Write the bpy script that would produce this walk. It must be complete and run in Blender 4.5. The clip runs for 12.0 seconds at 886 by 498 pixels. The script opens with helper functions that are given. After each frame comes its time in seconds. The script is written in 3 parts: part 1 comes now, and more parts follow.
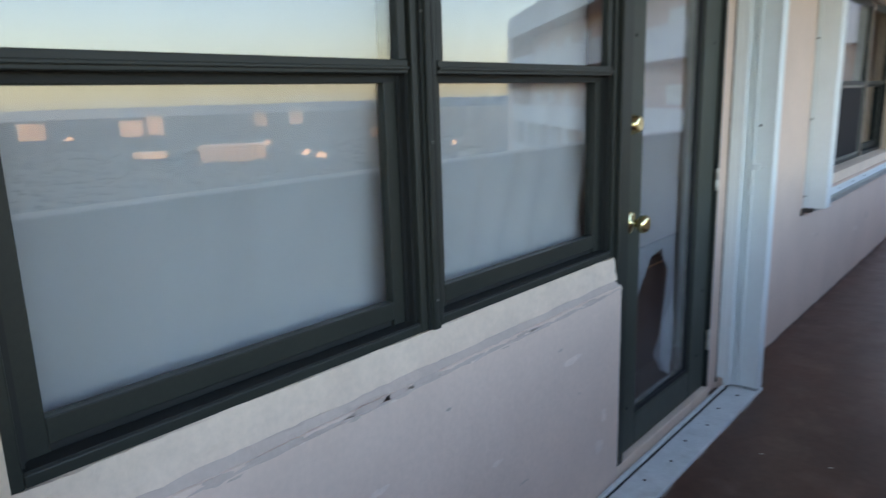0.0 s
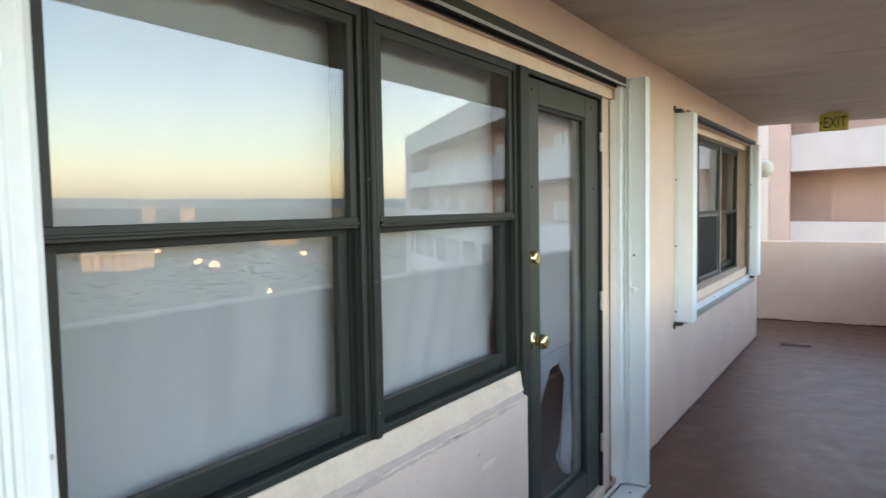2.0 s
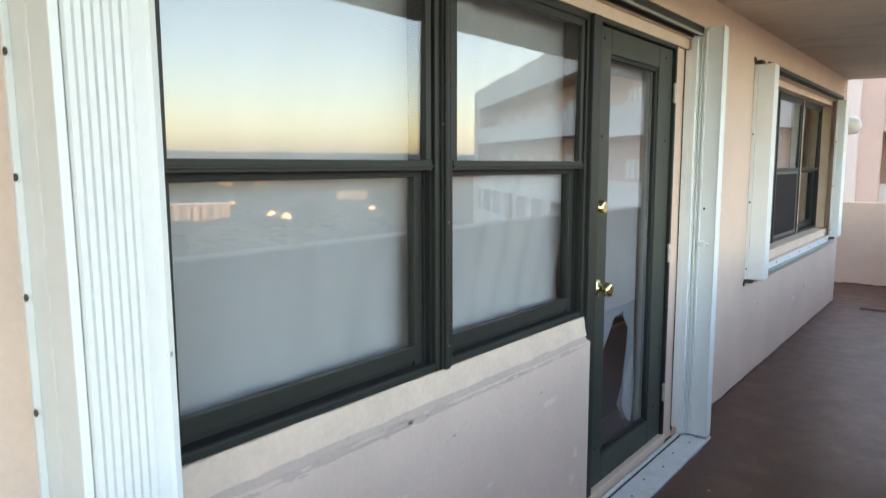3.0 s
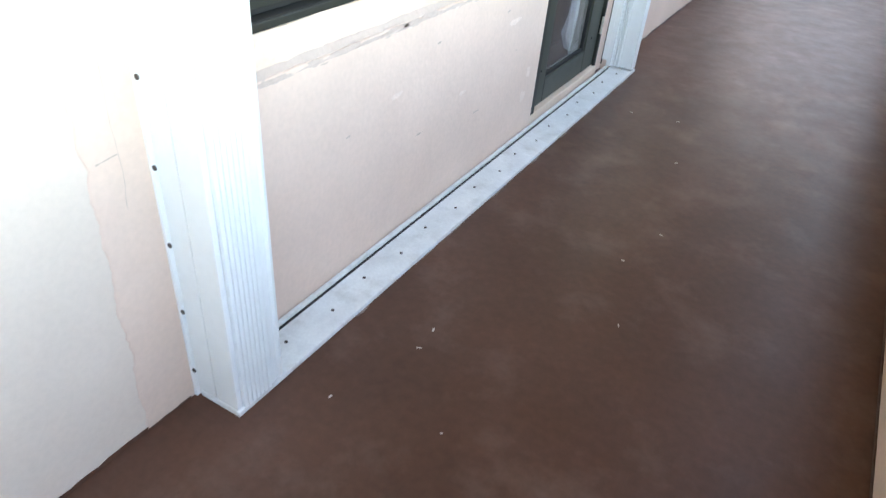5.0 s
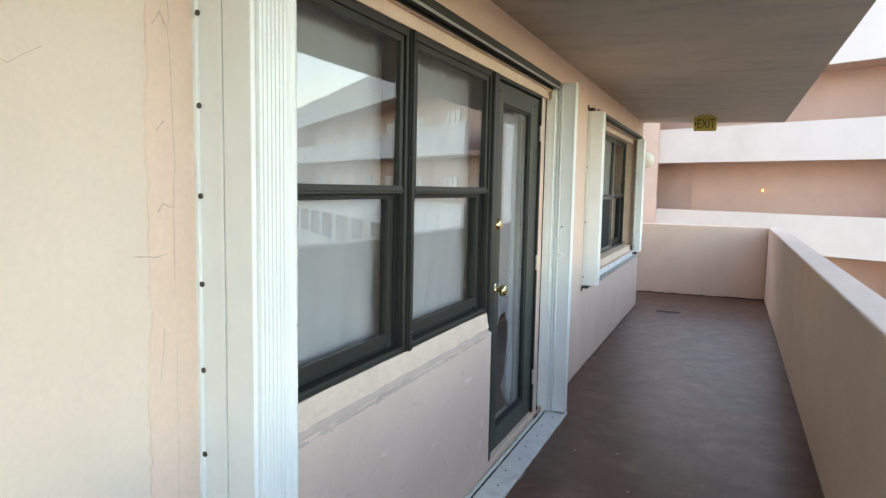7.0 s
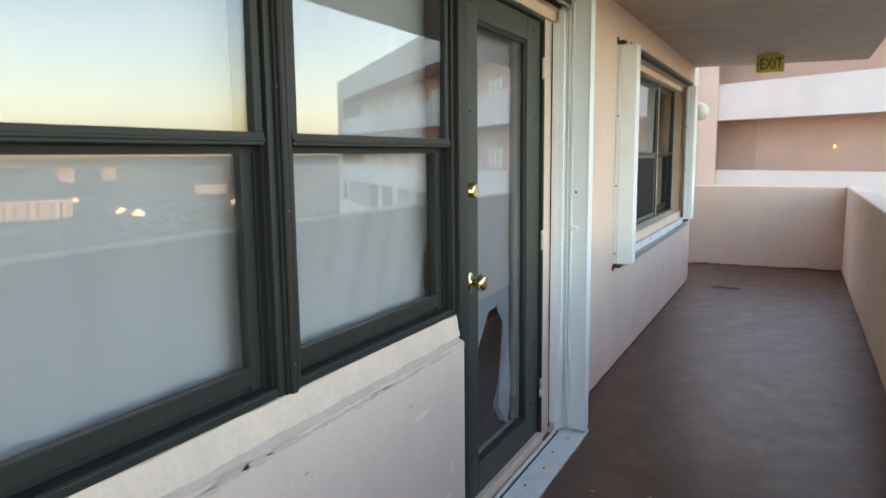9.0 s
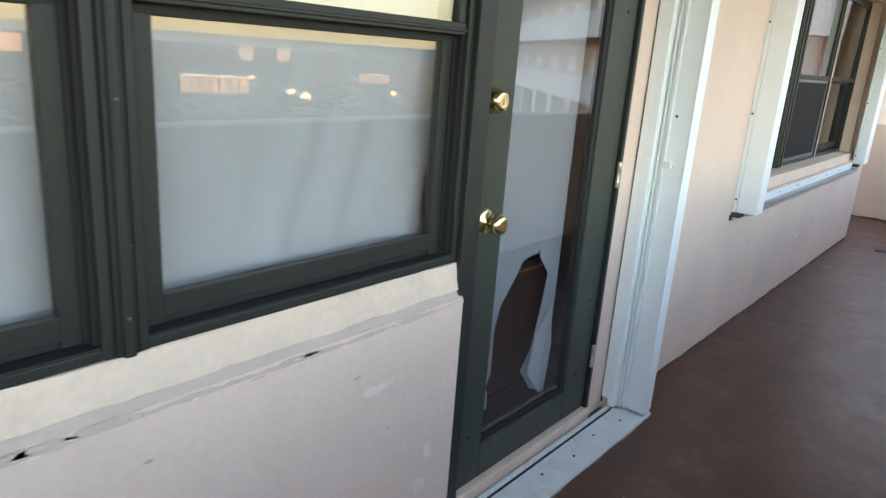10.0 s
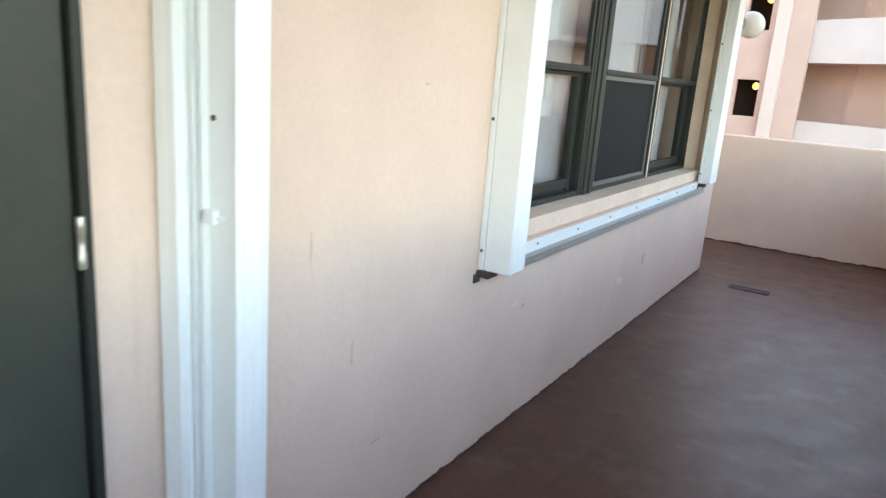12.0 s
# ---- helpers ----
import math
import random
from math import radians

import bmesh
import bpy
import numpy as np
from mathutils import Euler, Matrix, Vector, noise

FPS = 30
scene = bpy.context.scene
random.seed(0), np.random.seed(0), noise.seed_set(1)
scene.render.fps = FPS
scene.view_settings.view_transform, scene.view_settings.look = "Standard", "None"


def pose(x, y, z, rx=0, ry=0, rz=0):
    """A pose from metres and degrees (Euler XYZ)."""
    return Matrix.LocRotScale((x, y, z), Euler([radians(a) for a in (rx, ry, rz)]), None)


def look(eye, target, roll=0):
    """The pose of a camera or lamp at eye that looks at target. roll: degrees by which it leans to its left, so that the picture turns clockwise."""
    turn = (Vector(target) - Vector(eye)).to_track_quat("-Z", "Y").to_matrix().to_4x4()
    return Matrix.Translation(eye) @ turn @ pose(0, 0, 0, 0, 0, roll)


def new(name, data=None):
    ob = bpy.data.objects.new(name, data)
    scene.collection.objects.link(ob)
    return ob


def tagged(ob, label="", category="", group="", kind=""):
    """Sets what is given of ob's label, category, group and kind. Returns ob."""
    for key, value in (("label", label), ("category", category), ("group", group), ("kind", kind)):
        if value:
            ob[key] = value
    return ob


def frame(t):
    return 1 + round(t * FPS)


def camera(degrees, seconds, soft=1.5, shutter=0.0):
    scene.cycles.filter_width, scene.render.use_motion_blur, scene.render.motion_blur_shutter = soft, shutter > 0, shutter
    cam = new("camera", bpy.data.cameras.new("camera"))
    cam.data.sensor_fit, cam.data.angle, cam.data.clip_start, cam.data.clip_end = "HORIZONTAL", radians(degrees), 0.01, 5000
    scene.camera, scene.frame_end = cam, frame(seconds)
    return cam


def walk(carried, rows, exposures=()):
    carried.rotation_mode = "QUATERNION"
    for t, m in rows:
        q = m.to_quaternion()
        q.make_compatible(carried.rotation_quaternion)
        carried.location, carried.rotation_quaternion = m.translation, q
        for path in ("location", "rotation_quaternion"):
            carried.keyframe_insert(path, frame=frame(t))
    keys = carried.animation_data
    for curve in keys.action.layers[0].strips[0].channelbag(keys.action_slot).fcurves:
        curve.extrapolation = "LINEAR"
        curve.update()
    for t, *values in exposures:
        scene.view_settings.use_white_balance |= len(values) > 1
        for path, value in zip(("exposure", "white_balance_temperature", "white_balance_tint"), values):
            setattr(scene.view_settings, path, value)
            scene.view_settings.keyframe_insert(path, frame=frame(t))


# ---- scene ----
cam = camera(65.9, 12.0, soft=1.3, shutter=0.3)
PATH = [
    (0, (1.059, -2.15, 1.426), (-0.237, -0.688, 0.999), -1.8),
    (0.5, (1.084, -2.337, 1.474), (0.12, -0.614, 1.156), -1.0),
    (1, (1.133, -2.399, 1.509), (0.261, -0.617, 1.256), -0.3),
    (1.5, (1.172, -2.438, 1.546), (0.267, -0.664, 1.369), -1.1),
    (2, (1.193, -2.49, 1.536), (0.113, -0.811, 1.417), -1.0),
    (2.5, (1.21, -2.53, 1.539), (0.01, -0.933, 1.451), -1.6),
    (3, (1.244, -2.581, 1.5), (0.012, -1.025, 1.257), -0.1),
    (3.5, (1.271, -2.591, 1.458), (0.037, -1.073, 1.04), 0.6),
    (5.3, (1.11, -3.008, 1.414), (0.379, -1.57, 0.232), 5.8),
    (5.5, (1.103, -3.062, 1.43), (0.298, -1.593, 0.338), 3.2),
    (5.8, (1.123, -3.203, 1.41), (0.372, -1.548, 0.577), 1.1),
    (6, (1.118, -3.294, 1.419), (0.376, -1.552, 0.774), 2.2),
    (6.5, (1.107, -3.382, 1.515), (0.379, -1.535, 1.271), 1.9),
    (8.5, (1.099, -2.632, 1.474), (0.23, -0.835, 1.352), -0.7),
    (9, (1.064, -2.249, 1.456), (0.155, -0.488, 1.186), -0.6),
    (9.5, (1.14, -1.844, 1.447), (0.07, -0.222, 0.975), 2.1),
    (10, (1.112, -1.481, 1.439), (-0.109, 0.005, 0.888), 4.2),
    (10.5, (1.097, -1.107, 1.435), (-0.092, 0.381, 0.824), 4.6),
    (11, (1.161, -0.648, 1.436), (-0.011, 0.868, 0.864), 4.5),
    (11.5, (1.127, -0.178, 1.424), (0.111, 1.447, 0.851), 7.2),
    (12, (1.128, 0.269, 1.373), (0.09, 1.907, 0.885), 4.3),
]
walk(cam, [(t, look(eye, target, roll)) for t, eye, target, roll in PATH],
     exposures=[(t, e, k, 19) for t, e, k in ((0.0, 2.5, 7000), (0.5, 3.0, 7400), (1.0, 3.0, 7600), (2.0, 3.0, 8100), (3.5, 2.98, 8100), (5.3, 4.22, 8650),
                (5.8, 4.08, 8650), (6.1, 3.65, 8500), (6.5, 3.17, 8500), (8.5, 2.95, 8250), (9.5, 3.0, 8300), (10.5, 3.2, 8350), (12.0, 3.25, 8350))])

# ---- world and sun ----
SUN_DIR = Vector((-0.8, 0.6, 0.27)).normalized()
world = bpy.data.worlds.new("dusk_sky")
world.use_nodes = True
scene.world = world
wn, wl = world.node_tree.nodes, world.node_tree.links
sky = wn.new("ShaderNodeTexSky")
sky.sky_type = "NISHITA"
sky.sun_disc = False
sky.sun_elevation = math.asin(SUN_DIR.z)
sky.sun_rotation = math.atan2(SUN_DIR.x, SUN_DIR.y)
sky.dust_density = 1.0
sky.air_density = 1.0
sky.ozone_density = 1.9
wl.new(sky.outputs[0], wn["Background"].inputs[0])
wn["Background"].inputs[1].default_value = 0.15
sun = new("sun", bpy.data.lights.new("sun", "SUN"))
sun.data.energy, sun.data.angle, sun.data.color = 4.5, radians(0.5), (1.0, 0.72, 0.42)
sun.matrix_world = look(SUN_DIR * 100, (0, 0, 0))
scene.view_settings.exposure = 0.0


# ---- materials ----
def material(name, base, rough=0.6, metal=0.0, spread=0.06, scale=3.0, fine=60.0, bump=0.0, bump_scale=80.0,
             stain=None, stain_scale=1.2, stain_amount=0.0, stretch=(1, 1, 1), rough_spread=0.0, piece=0.0, pits=0.0):
    m = bpy.data.materials.new(name)
    m.use_nodes = True
    n, l = m.node_tree.nodes, m.node_tree.links
    p = n["Principled BSDF"]
    p.inputs["Roughness"].default_value, p.inputs["Metallic"].default_value = rough, metal
    geo = n.new("ShaderNodeNewGeometry")
    mp = n.new("ShaderNodeMapping")
    mp.inputs["Scale"].default_value = stretch
    l.new(geo.outputs["Position"], mp.inputs[0])

    def noise_at(sc, detail=4.0, rg=0.6):
        t = n.new("ShaderNodeTexNoise")
        t.inputs["Scale"].default_value, t.inputs["Detail"].default_value, t.inputs["Roughness"].default_value = sc, detail, rg
        l.new(mp.outputs[0], t.inputs["Vector"])
        return t.outputs["Fac"]

    def ranged(src, lo, hi, a=0.3, b=0.7):
        r = n.new("ShaderNodeMapRange")
        r.inputs[1].default_value, r.inputs[2].default_value = a, b
        r.inputs[3].default_value, r.inputs[4].default_value = lo, hi
        l.new(src, r.inputs[0])
        return r.outputs[0]

    def mix(kind, fac, a, b):
        x = n.new("ShaderNodeMix")
        x.data_type, x.blend_type = "RGBA", kind
        for sock, v in ((x.inputs[0], fac), (x.inputs[6], a), (x.inputs[7], b)):
            if hasattr(v, "is_output"):
                l.new(v, sock)
            else:
                sock.default_value = v
        return x.outputs[2]

    def grey(src):
        c = n.new("ShaderNodeCombineColor")
        for k in range(3):
            l.new(src, c.inputs[k])
        return c.outputs[0]

    col = (*base, 1)
    col = mix("MULTIPLY", 1.0, col, grey(ranged(noise_at(scale), 1 - spread, 1 + spread)))
    col = mix("MULTIPLY", 1.0, col, grey(ranged(noise_at(fine, 2.0), 1 - spread * 0.6, 1 + spread * 0.6)))
    if piece:
        info = n.new("ShaderNodeObjectInfo")
        col = mix("MULTIPLY", 1.0, col, grey(ranged(info.outputs["Random"], 1 - piece, 1 + piece, 0, 1)))
    if stain:
        col = mix("MIX", ranged(noise_at(stain_scale, 6.0, 0.65), 0.0, stain_amount, 0.52, 0.72), col, (*stain, 1))
    if pits:
        vor, warp = n.new("ShaderNodeTexVoronoi"), n.new("ShaderNodeVectorMath")
        wn_ = n.new("ShaderNodeTexNoise")
        wn_.inputs["Scale"].default_value = 25.0
        l.new(mp.outputs[0], wn_.inputs["Vector"])
        sc_ = n.new("ShaderNodeVectorMath")
        sc_.operation, sc_.inputs[3].default_value = "SCALE", 0.05
        l.new(wn_.outputs["Color"], sc_.inputs[0])
        l.new(mp.outputs[0], warp.inputs[0])
        l.new(sc_.outputs[0], warp.inputs[1])
        l.new(warp.outputs[0], vor.inputs["Vector"])
        vor.inputs["Scale"].default_value = 3.2
        dots = ranged(vor.outputs["Distance"], 1.0, 0.0, 0.018, 0.034)
        gate = ranged(noise_at(2.3, 2.0), 0.0, pits, 0.5, 0.56)
        both = n.new("ShaderNodeMath")
        both.operation = "MULTIPLY"
        l.new(dots, both.inputs[0])
        l.new(gate, both.inputs[1])
        col = mix("MIX", both.outputs[0], col, (base[0] * 0.45, base[1] * 0.45, base[2] * 0.45, 1))
    l.new(col, p.inputs["Base Color"])
    if rough_spread:
        l.new(ranged(noise_at(stain_scale * 1.7, 5.0), rough - rough_spread, rough + rough_spread), p.inputs["Roughness"])
    if bump:
        b = n.new("ShaderNodeBump")
        b.inputs["Strength"].default_value, b.inputs["Distance"].default_value = bump, 0.004
        l.new(noise_at(bump_scale, 5.0, 0.6), b.inputs["Height"])
        l.new(b.outputs[0], p.inputs["Normal"])
    return m


def glass_material(name, facing, tint):
    m = bpy.data.materials.new(name)
    m.use_nodes = True
    n, l = m.node_tree.nodes, m.node_tree.links
    n.remove(n["Principled BSDF"])
    clear, gloss, mixer, fr = (n.new("ShaderNodeBsdfTransparent"), n.new("ShaderNodeBsdfGlossy"),
                               n.new("ShaderNodeMixShader"), n.new("ShaderNodeLayerWeight"))
    power, span = n.new("ShaderNodeMath"), n.new("ShaderNodeMapRange")
    power.operation, power.inputs[1].default_value = "POWER", 5.0
    span.inputs[3].default_value, span.inputs[4].default_value = facing, 1.0
    clear.inputs[0].default_value = (*tint, 1)
    gloss.inputs["Roughness"].default_value = 0.008
    fr.inputs["Blend"].default_value = 0.5
    geo, wob, bp = n.new("ShaderNodeNewGeometry"), n.new("ShaderNodeTexNoise"), n.new("ShaderNodeBump")
    wob.inputs["Scale"].default_value = 1.3
    bp.inputs["Strength"].default_value, bp.inputs["Distance"].default_value = 0.014, 0.01
    l.new(geo.outputs["Position"], wob.inputs["Vector"])
    l.new(wob.outputs["Fac"], bp.inputs["Height"])
    l.new(bp.outputs[0], gloss.inputs["Normal"])
    l.new(fr.outputs["Facing"], power.inputs[0])
    l.new(power.outputs[0], span.inputs[0])
    l.new(span.outputs[0], mixer.inputs[0])
    l.new(clear.outputs[0], mixer.inputs[1])
    l.new(gloss.outputs[0], mixer.inputs[2])
    l.new(mixer.outputs[0], n["Material Output"].inputs[0])
    return m


def screen_material():
    m = bpy.data.materials.new("insect_mesh")
    m.use_nodes = True
    n, l = m.node_tree.nodes, m.node_tree.links
    p = n["Principled BSDF"]
    p.inputs["Base Color"].default_value, p.inputs["Roughness"].default_value = (0.012, 0.013, 0.016, 1), 0.6
    p.inputs["Alpha"].default_value = 0.88
    p.inputs["Specular IOR Level"].default_value = 0.15
    return m


def lamp_material(name, colour, strength):
    m = bpy.data.materials.new(name)
    m.use_nodes = True
    p = m.node_tree.nodes["Principled BSDF"]
    p.inputs["Base Color"].default_value = (*colour, 1)
    p.inputs["Emission Color"].default_value = (*colour, 1)
    p.inputs["Emission Strength"].default_value = strength
    return m


STUCCO = material("pink_stucco", pits=0.6, base=(0.725, 0.545, 0.438), rough=0.85, spread=0.05, scale=2.2, bump=0.6, bump_scale=26,
                  stain=(0.62, 0.46, 0.37), stain_scale=1.6, stain_amount=0.35)
STUCCO_PALE = material("cream_stucco", (0.69, 0.575, 0.475), 0.85, spread=0.04, scale=2.2, bump=0.35, bump_scale=45,
                       stain=(0.70, 0.56, 0.46), stain_scale=2.4, stain_amount=0.3)
CREAM = material("cream_render", (0.74, 0.57, 0.44), 0.8, spread=0.07, scale=6, bump=0.3, bump_scale=60)
ROUGH = material("rough_plaster", (0.56, 0.435, 0.36), 0.9, spread=0.06, scale=6, bump=0.4, bump_scale=40)
FLOOR = material("brown_deck_paint", (0.102, 0.046, 0.030), 0.39, spread=0.2, scale=1.8, fine=30, bump=0.045, bump_scale=34,
                 stain=(0.185, 0.112, 0.085), stain_scale=3.4, stain_amount=0.6, rough_spread=0.06)
FLOOR.node_tree.nodes["Principled BSDF"].inputs["Specular IOR Level"].default_value = 0.32
CEILING = material("soffit_paint", (0.57, 0.465, 0.38), 0.7, spread=0.08, scale=1.5, bump=0.35, bump_scale=10,
                   stain=(0.22, 0.19, 0.16), stain_scale=2.4, stain_amount=0.38, stretch=(1.0, 2.6, 1))
FRAME = material("dark_olive_aluminium", (0.021, 0.024, 0.020), 0.48, spread=0.12, scale=5, fine=120)
FRAME.node_tree.nodes["Principled BSDF"].inputs["Specular IOR Level"].default_value = 0.36
# near-black that holds the shade of grooves and recesses; also colours beads and screws
FRAME_DARK = material("groove_shade_and_dark_trim", (0.010, 0.011, 0.010), 0.7, spread=0.1)
DOOR_PAINT = material("olive_grey_door_paint", (0.040, 0.047, 0.037), 0.46, spread=0.1, scale=4, fine=90, bump=0.1,
                      stain=(0.085, 0.09, 0.078), stain_scale=3, stain_amount=0.4)
DOOR_PAINT.node_tree.nodes["Principled BSDF"].inputs["Specular IOR Level"].default_value = 0.32
WHITE = material("white_shutter_enamel", (0.80, 0.83, 0.81), 0.35, spread=0.025, scale=3, fine=40,
                 stain=(0.66, 0.67, 0.63), stain_scale=5, stain_amount=0.3)
TRACK = material("weathered_white_track", (0.72, 0.75, 0.73), 0.5, spread=0.08, scale=9, fine=90,
                 stain=(0.42, 0.42, 0.38), stain_scale=11, stain_amount=0.5)
GREY_METAL = material("grey_aluminium", (0.42, 0.44, 0.42), 0.4, metal=0.6, spread=0.08)
BRASS = material("polished_brass", (0.86, 0.74, 0.40), 0.2, metal=1.0, spread=0.05)
RUST = material("dark_rusty_steel", (0.07, 0.055, 0.045), 0.8, spread=0.3, scale=40)
NICKEL = material("worn_hinge_metal", (0.55, 0.52, 0.44), 0.4, metal=0.7, spread=0.12, scale=40)
CURTAIN = material("white_curtain_cloth", (0.60, 0.61, 0.63), 0.95, spread=0.03, scale=4, fine=300, bump=0.15, bump_scale=400)
WOOD = material("dark_brown_board", (0.030, 0.011, 0.006), 0.6, spread=0.15, scale=3, stretch=(1, 6, 1))
WOOD_LIGHT = material("torn_board_edge", (0.30, 0.14, 0.06), 0.7, spread=0.1)
ROOM = material("unlit_room_paint", (0.45, 0.42, 0.38), 0.9, spread=0.05)
GLASS = glass_material("window_glass", 0.115, (0.88, 0.90, 0.90))
SCREEN = screen_material()
SCREEN_FRAME = material("dull_screen_frame", (0.15, 0.155, 0.14), 0.5, metal=0.3, spread=0.08)
CRACK = material("grey_wall_crack", (0.54, 0.42, 0.34), 0.95, spread=0.15, scale=20)
SMEAR = material("worn_paint_smear", (0.30, 0.25, 0.22), 0.7, spread=0.2, scale=30)
PATCH = material("scuffed_paler_paint", (0.76, 0.60, 0.50), 0.85, spread=0.08, scale=14, bump=0.3, bump_scale=60)
SIGN = material("yellow_sign_plastic", (0.50, 0.40, 0.08), 0.4, spread=0.06)
INK = material("black_sign_ink", (0.02, 0.02, 0.018), 0.6, spread=0.05)
GLOBE = material("opal_glass", (0.78, 0.77, 0.70), 0.25, spread=0.02)
FASCIA = material("white_parapet_paint", (0.80, 0.735, 0.69), 0.85, spread=0.04, scale=0.6, bump=0.1,
                  stain=(0.66, 0.58, 0.52), stain_scale=0.5, stain_amount=0.3)
FAR_WALL = material("far_pink_stucco", (0.70, 0.49, 0.40), 0.9, spread=0.05, scale=0.8, stain=(0.58, 0.41, 0.34),
                    stain_scale=0.5, stain_amount=0.4)
PIER = material("pale_pink_pier_paint", (0.77, 0.64, 0.56), 0.85, spread=0.04, scale=0.6)
# dark colour with the shade of deep openings in it; also far window panes
FAR_DARK = material("recess_shade_and_dark_window", (0.06, 0.045, 0.035), 0.8, spread=0.1)
FAR_GLASS = material("far_window_glass", (0.80, 0.80, 0.78), 0.3, spread=0.1)
BULB = lamp_material("warm_bulb", (1.0, 0.62, 0.12), 0.5)
LAND = material("city_ground", (0.058, 0.060, 0.050), 0.95, spread=0.15, scale=0.012, fine=0.12,
                stain=(0.11, 0.105, 0.095), stain_scale=0.03, stain_amount=0.4)
LEAF = material("far_foliage", (0.046, 0.050, 0.042), 0.9, spread=0.12, scale=0.05, fine=0.6)
CITY = material("pale_city_wall", (0.52, 0.39, 0.29), 0.8, spread=0.08, scale=0.05, fine=0.6, piece=0.2)
CITY_ROOF = material("city_roof", (0.40, 0.36, 0.32), 0.8, spread=0.1, scale=0.05, piece=0.2)


# ---- mesh helpers ----
def box(bm, x0, x1, y0, y1, z0, z1, bevel=0.0):
    v = [bm.verts.new((x, y, z)) for x in (x0, x1) for y in (y0, y1) for z in (z0, z1)]
    fs = [bm.faces.new([v[i] for i in q]) for q in
          ((0, 1, 3, 2), (4, 6, 7, 5), (0, 4, 5, 1), (2, 3, 7, 6), (0, 2, 6, 4), (1, 5, 7, 3))]
    if bevel:
        es = list({e for f in fs for e in f.edges})
        bmesh.ops.bevel(bm, geom=es, offset=bevel, segments=2, affect="EDGES", profile=0.5)
    return bm


def boxes(*rows, bevel=0.0):
    bm = bmesh.new()
    for r in rows:
        box(bm, *r, bevel=bevel)
    return bm


def prism(pts, z0, z1):
    """An upright prism over a plan outline."""
    bm = bmesh.new()
    lo = [bm.verts.new((x, y, z0)) for x, y in pts]
    hi = [bm.verts.new((x, y, z1)) for x, y in pts]
    bm.faces.new(lo), bm.faces.new(hi)
    for i in range(len(pts)):
        j = (i + 1) % len(pts)
        bm.faces.new((lo[i], lo[j], hi[j], hi[i]))
    bmesh.ops.recalc_face_normals(bm, faces=bm.faces)
    return bm


def lathe(profile, axis="x", at=(0, 0, 0), steps=28):
    """A turned body: profile of (along, radius)."""
    bm = bmesh.new()
    rings = []
    for a, r in profile:
        ring = []
        for k in range(steps):
            th = 2 * math.pi * k / steps
            c, s_ = r * math.cos(th), r * math.sin(th)
            p = {"x": (a, c, s_), "y": (c, a, s_), "z": (c, s_, a)}[axis]
            ring.append(bm.verts.new((at[0] + p[0], at[1] + p[1], at[2] + p[2])))
        rings.append(ring)
    for u, w in zip(rings, rings[1:]):
        for k in range(steps):
            bm.faces.new((u[k], u[(k + 1) % steps], w[(k + 1) % steps], w[k]))
    bm.faces.new(rings[0]), bm.faces.new(rings[-1])
    bmesh.ops.recalc_face_normals(bm, faces=bm.faces)
    for f in bm.faces:
        f.smooth = len(f.verts) == 4
    return bm


def part(name, bm, mat, parent=None, label=""):
    bmesh.ops.recalc_face_normals(bm, faces=bm.faces)
    me = bpy.data.meshes.new(name)
    bm.to_mesh(me)
    bm.free()
    me.materials.append(mat)
    ob = new(name, me)
    if parent:
        ob.parent = parent
    return tagged(ob, label=label)


def empty(name, label, category, kind="", group=""):
    return tagged(new(name), label=label, category=category, kind=kind, group=group)


def structure(name, bm, mat, label, category):
    return tagged(part(name, bm, mat), label=label, category=category, kind="structure")


def screw(parent, at, axis="x", r=0.006, mat=None):
    d = 0.004
    return part("screw", lathe([(0, r), (d * 0.6, r), (d, r * 0.6)], axis, at, 10), mat or RUST, parent)


def rough_strip(x_of, y0, y1, z0, z1, seed, ny=160, nz=5):
    """A hand-trowelled strip facing +x with an uneven surface and edge."""
    bm = bmesh.new()
    grid = []
    for i in range(ny + 1):
        y = y0 + (y1 - y0) * i / ny
        row = []
        for j in range(nz + 1):
            f = j / nz
            dz = 0.006 * noise.noise((y * 9, seed, f)) + 0.003 * noise.noise((y * 33, seed, 4))
            dx = 0.0035 * noise.noise((y * 14, f * 3, seed)) + 0.002 * noise.noise((y * 50, f * 6, seed))
            row.append(bm.verts.new((x_of(f) + dx, y, z0 + (z1 - z0) * f + dz)))
        grid.append(row)
    for i in range(ny):
        for j in range(nz):
            bm.faces.new((grid[i][j], grid[i + 1][j], grid[i + 1][j + 1], grid[i][j + 1]))
    back = [bm.verts.new((-0.06, r[k].co.y, r[k].co.z)) for r in (grid[0], grid[-1]) for k in (0, -1)]
    bm.faces.new((back[0], back[1], back[3], back[2]))
    bm.faces.new([r[0] for r in grid] + [back[2], back[0]])
    bm.faces.new([r[-1] for r in grid] + [back[3], back[1]])
    bm.faces.new(grid[0] + [back[1], back[0]])
    bm.faces.new(grid[-1] + [back[3], back[2]])
    return bm


# ---- large structure ----
Y_BACK, Y_CORNER, Y_END = -11.0, 5.98, 7.305
H_CEIL, H_PAR, X_PAR = 2.40, 1.04, 1.612

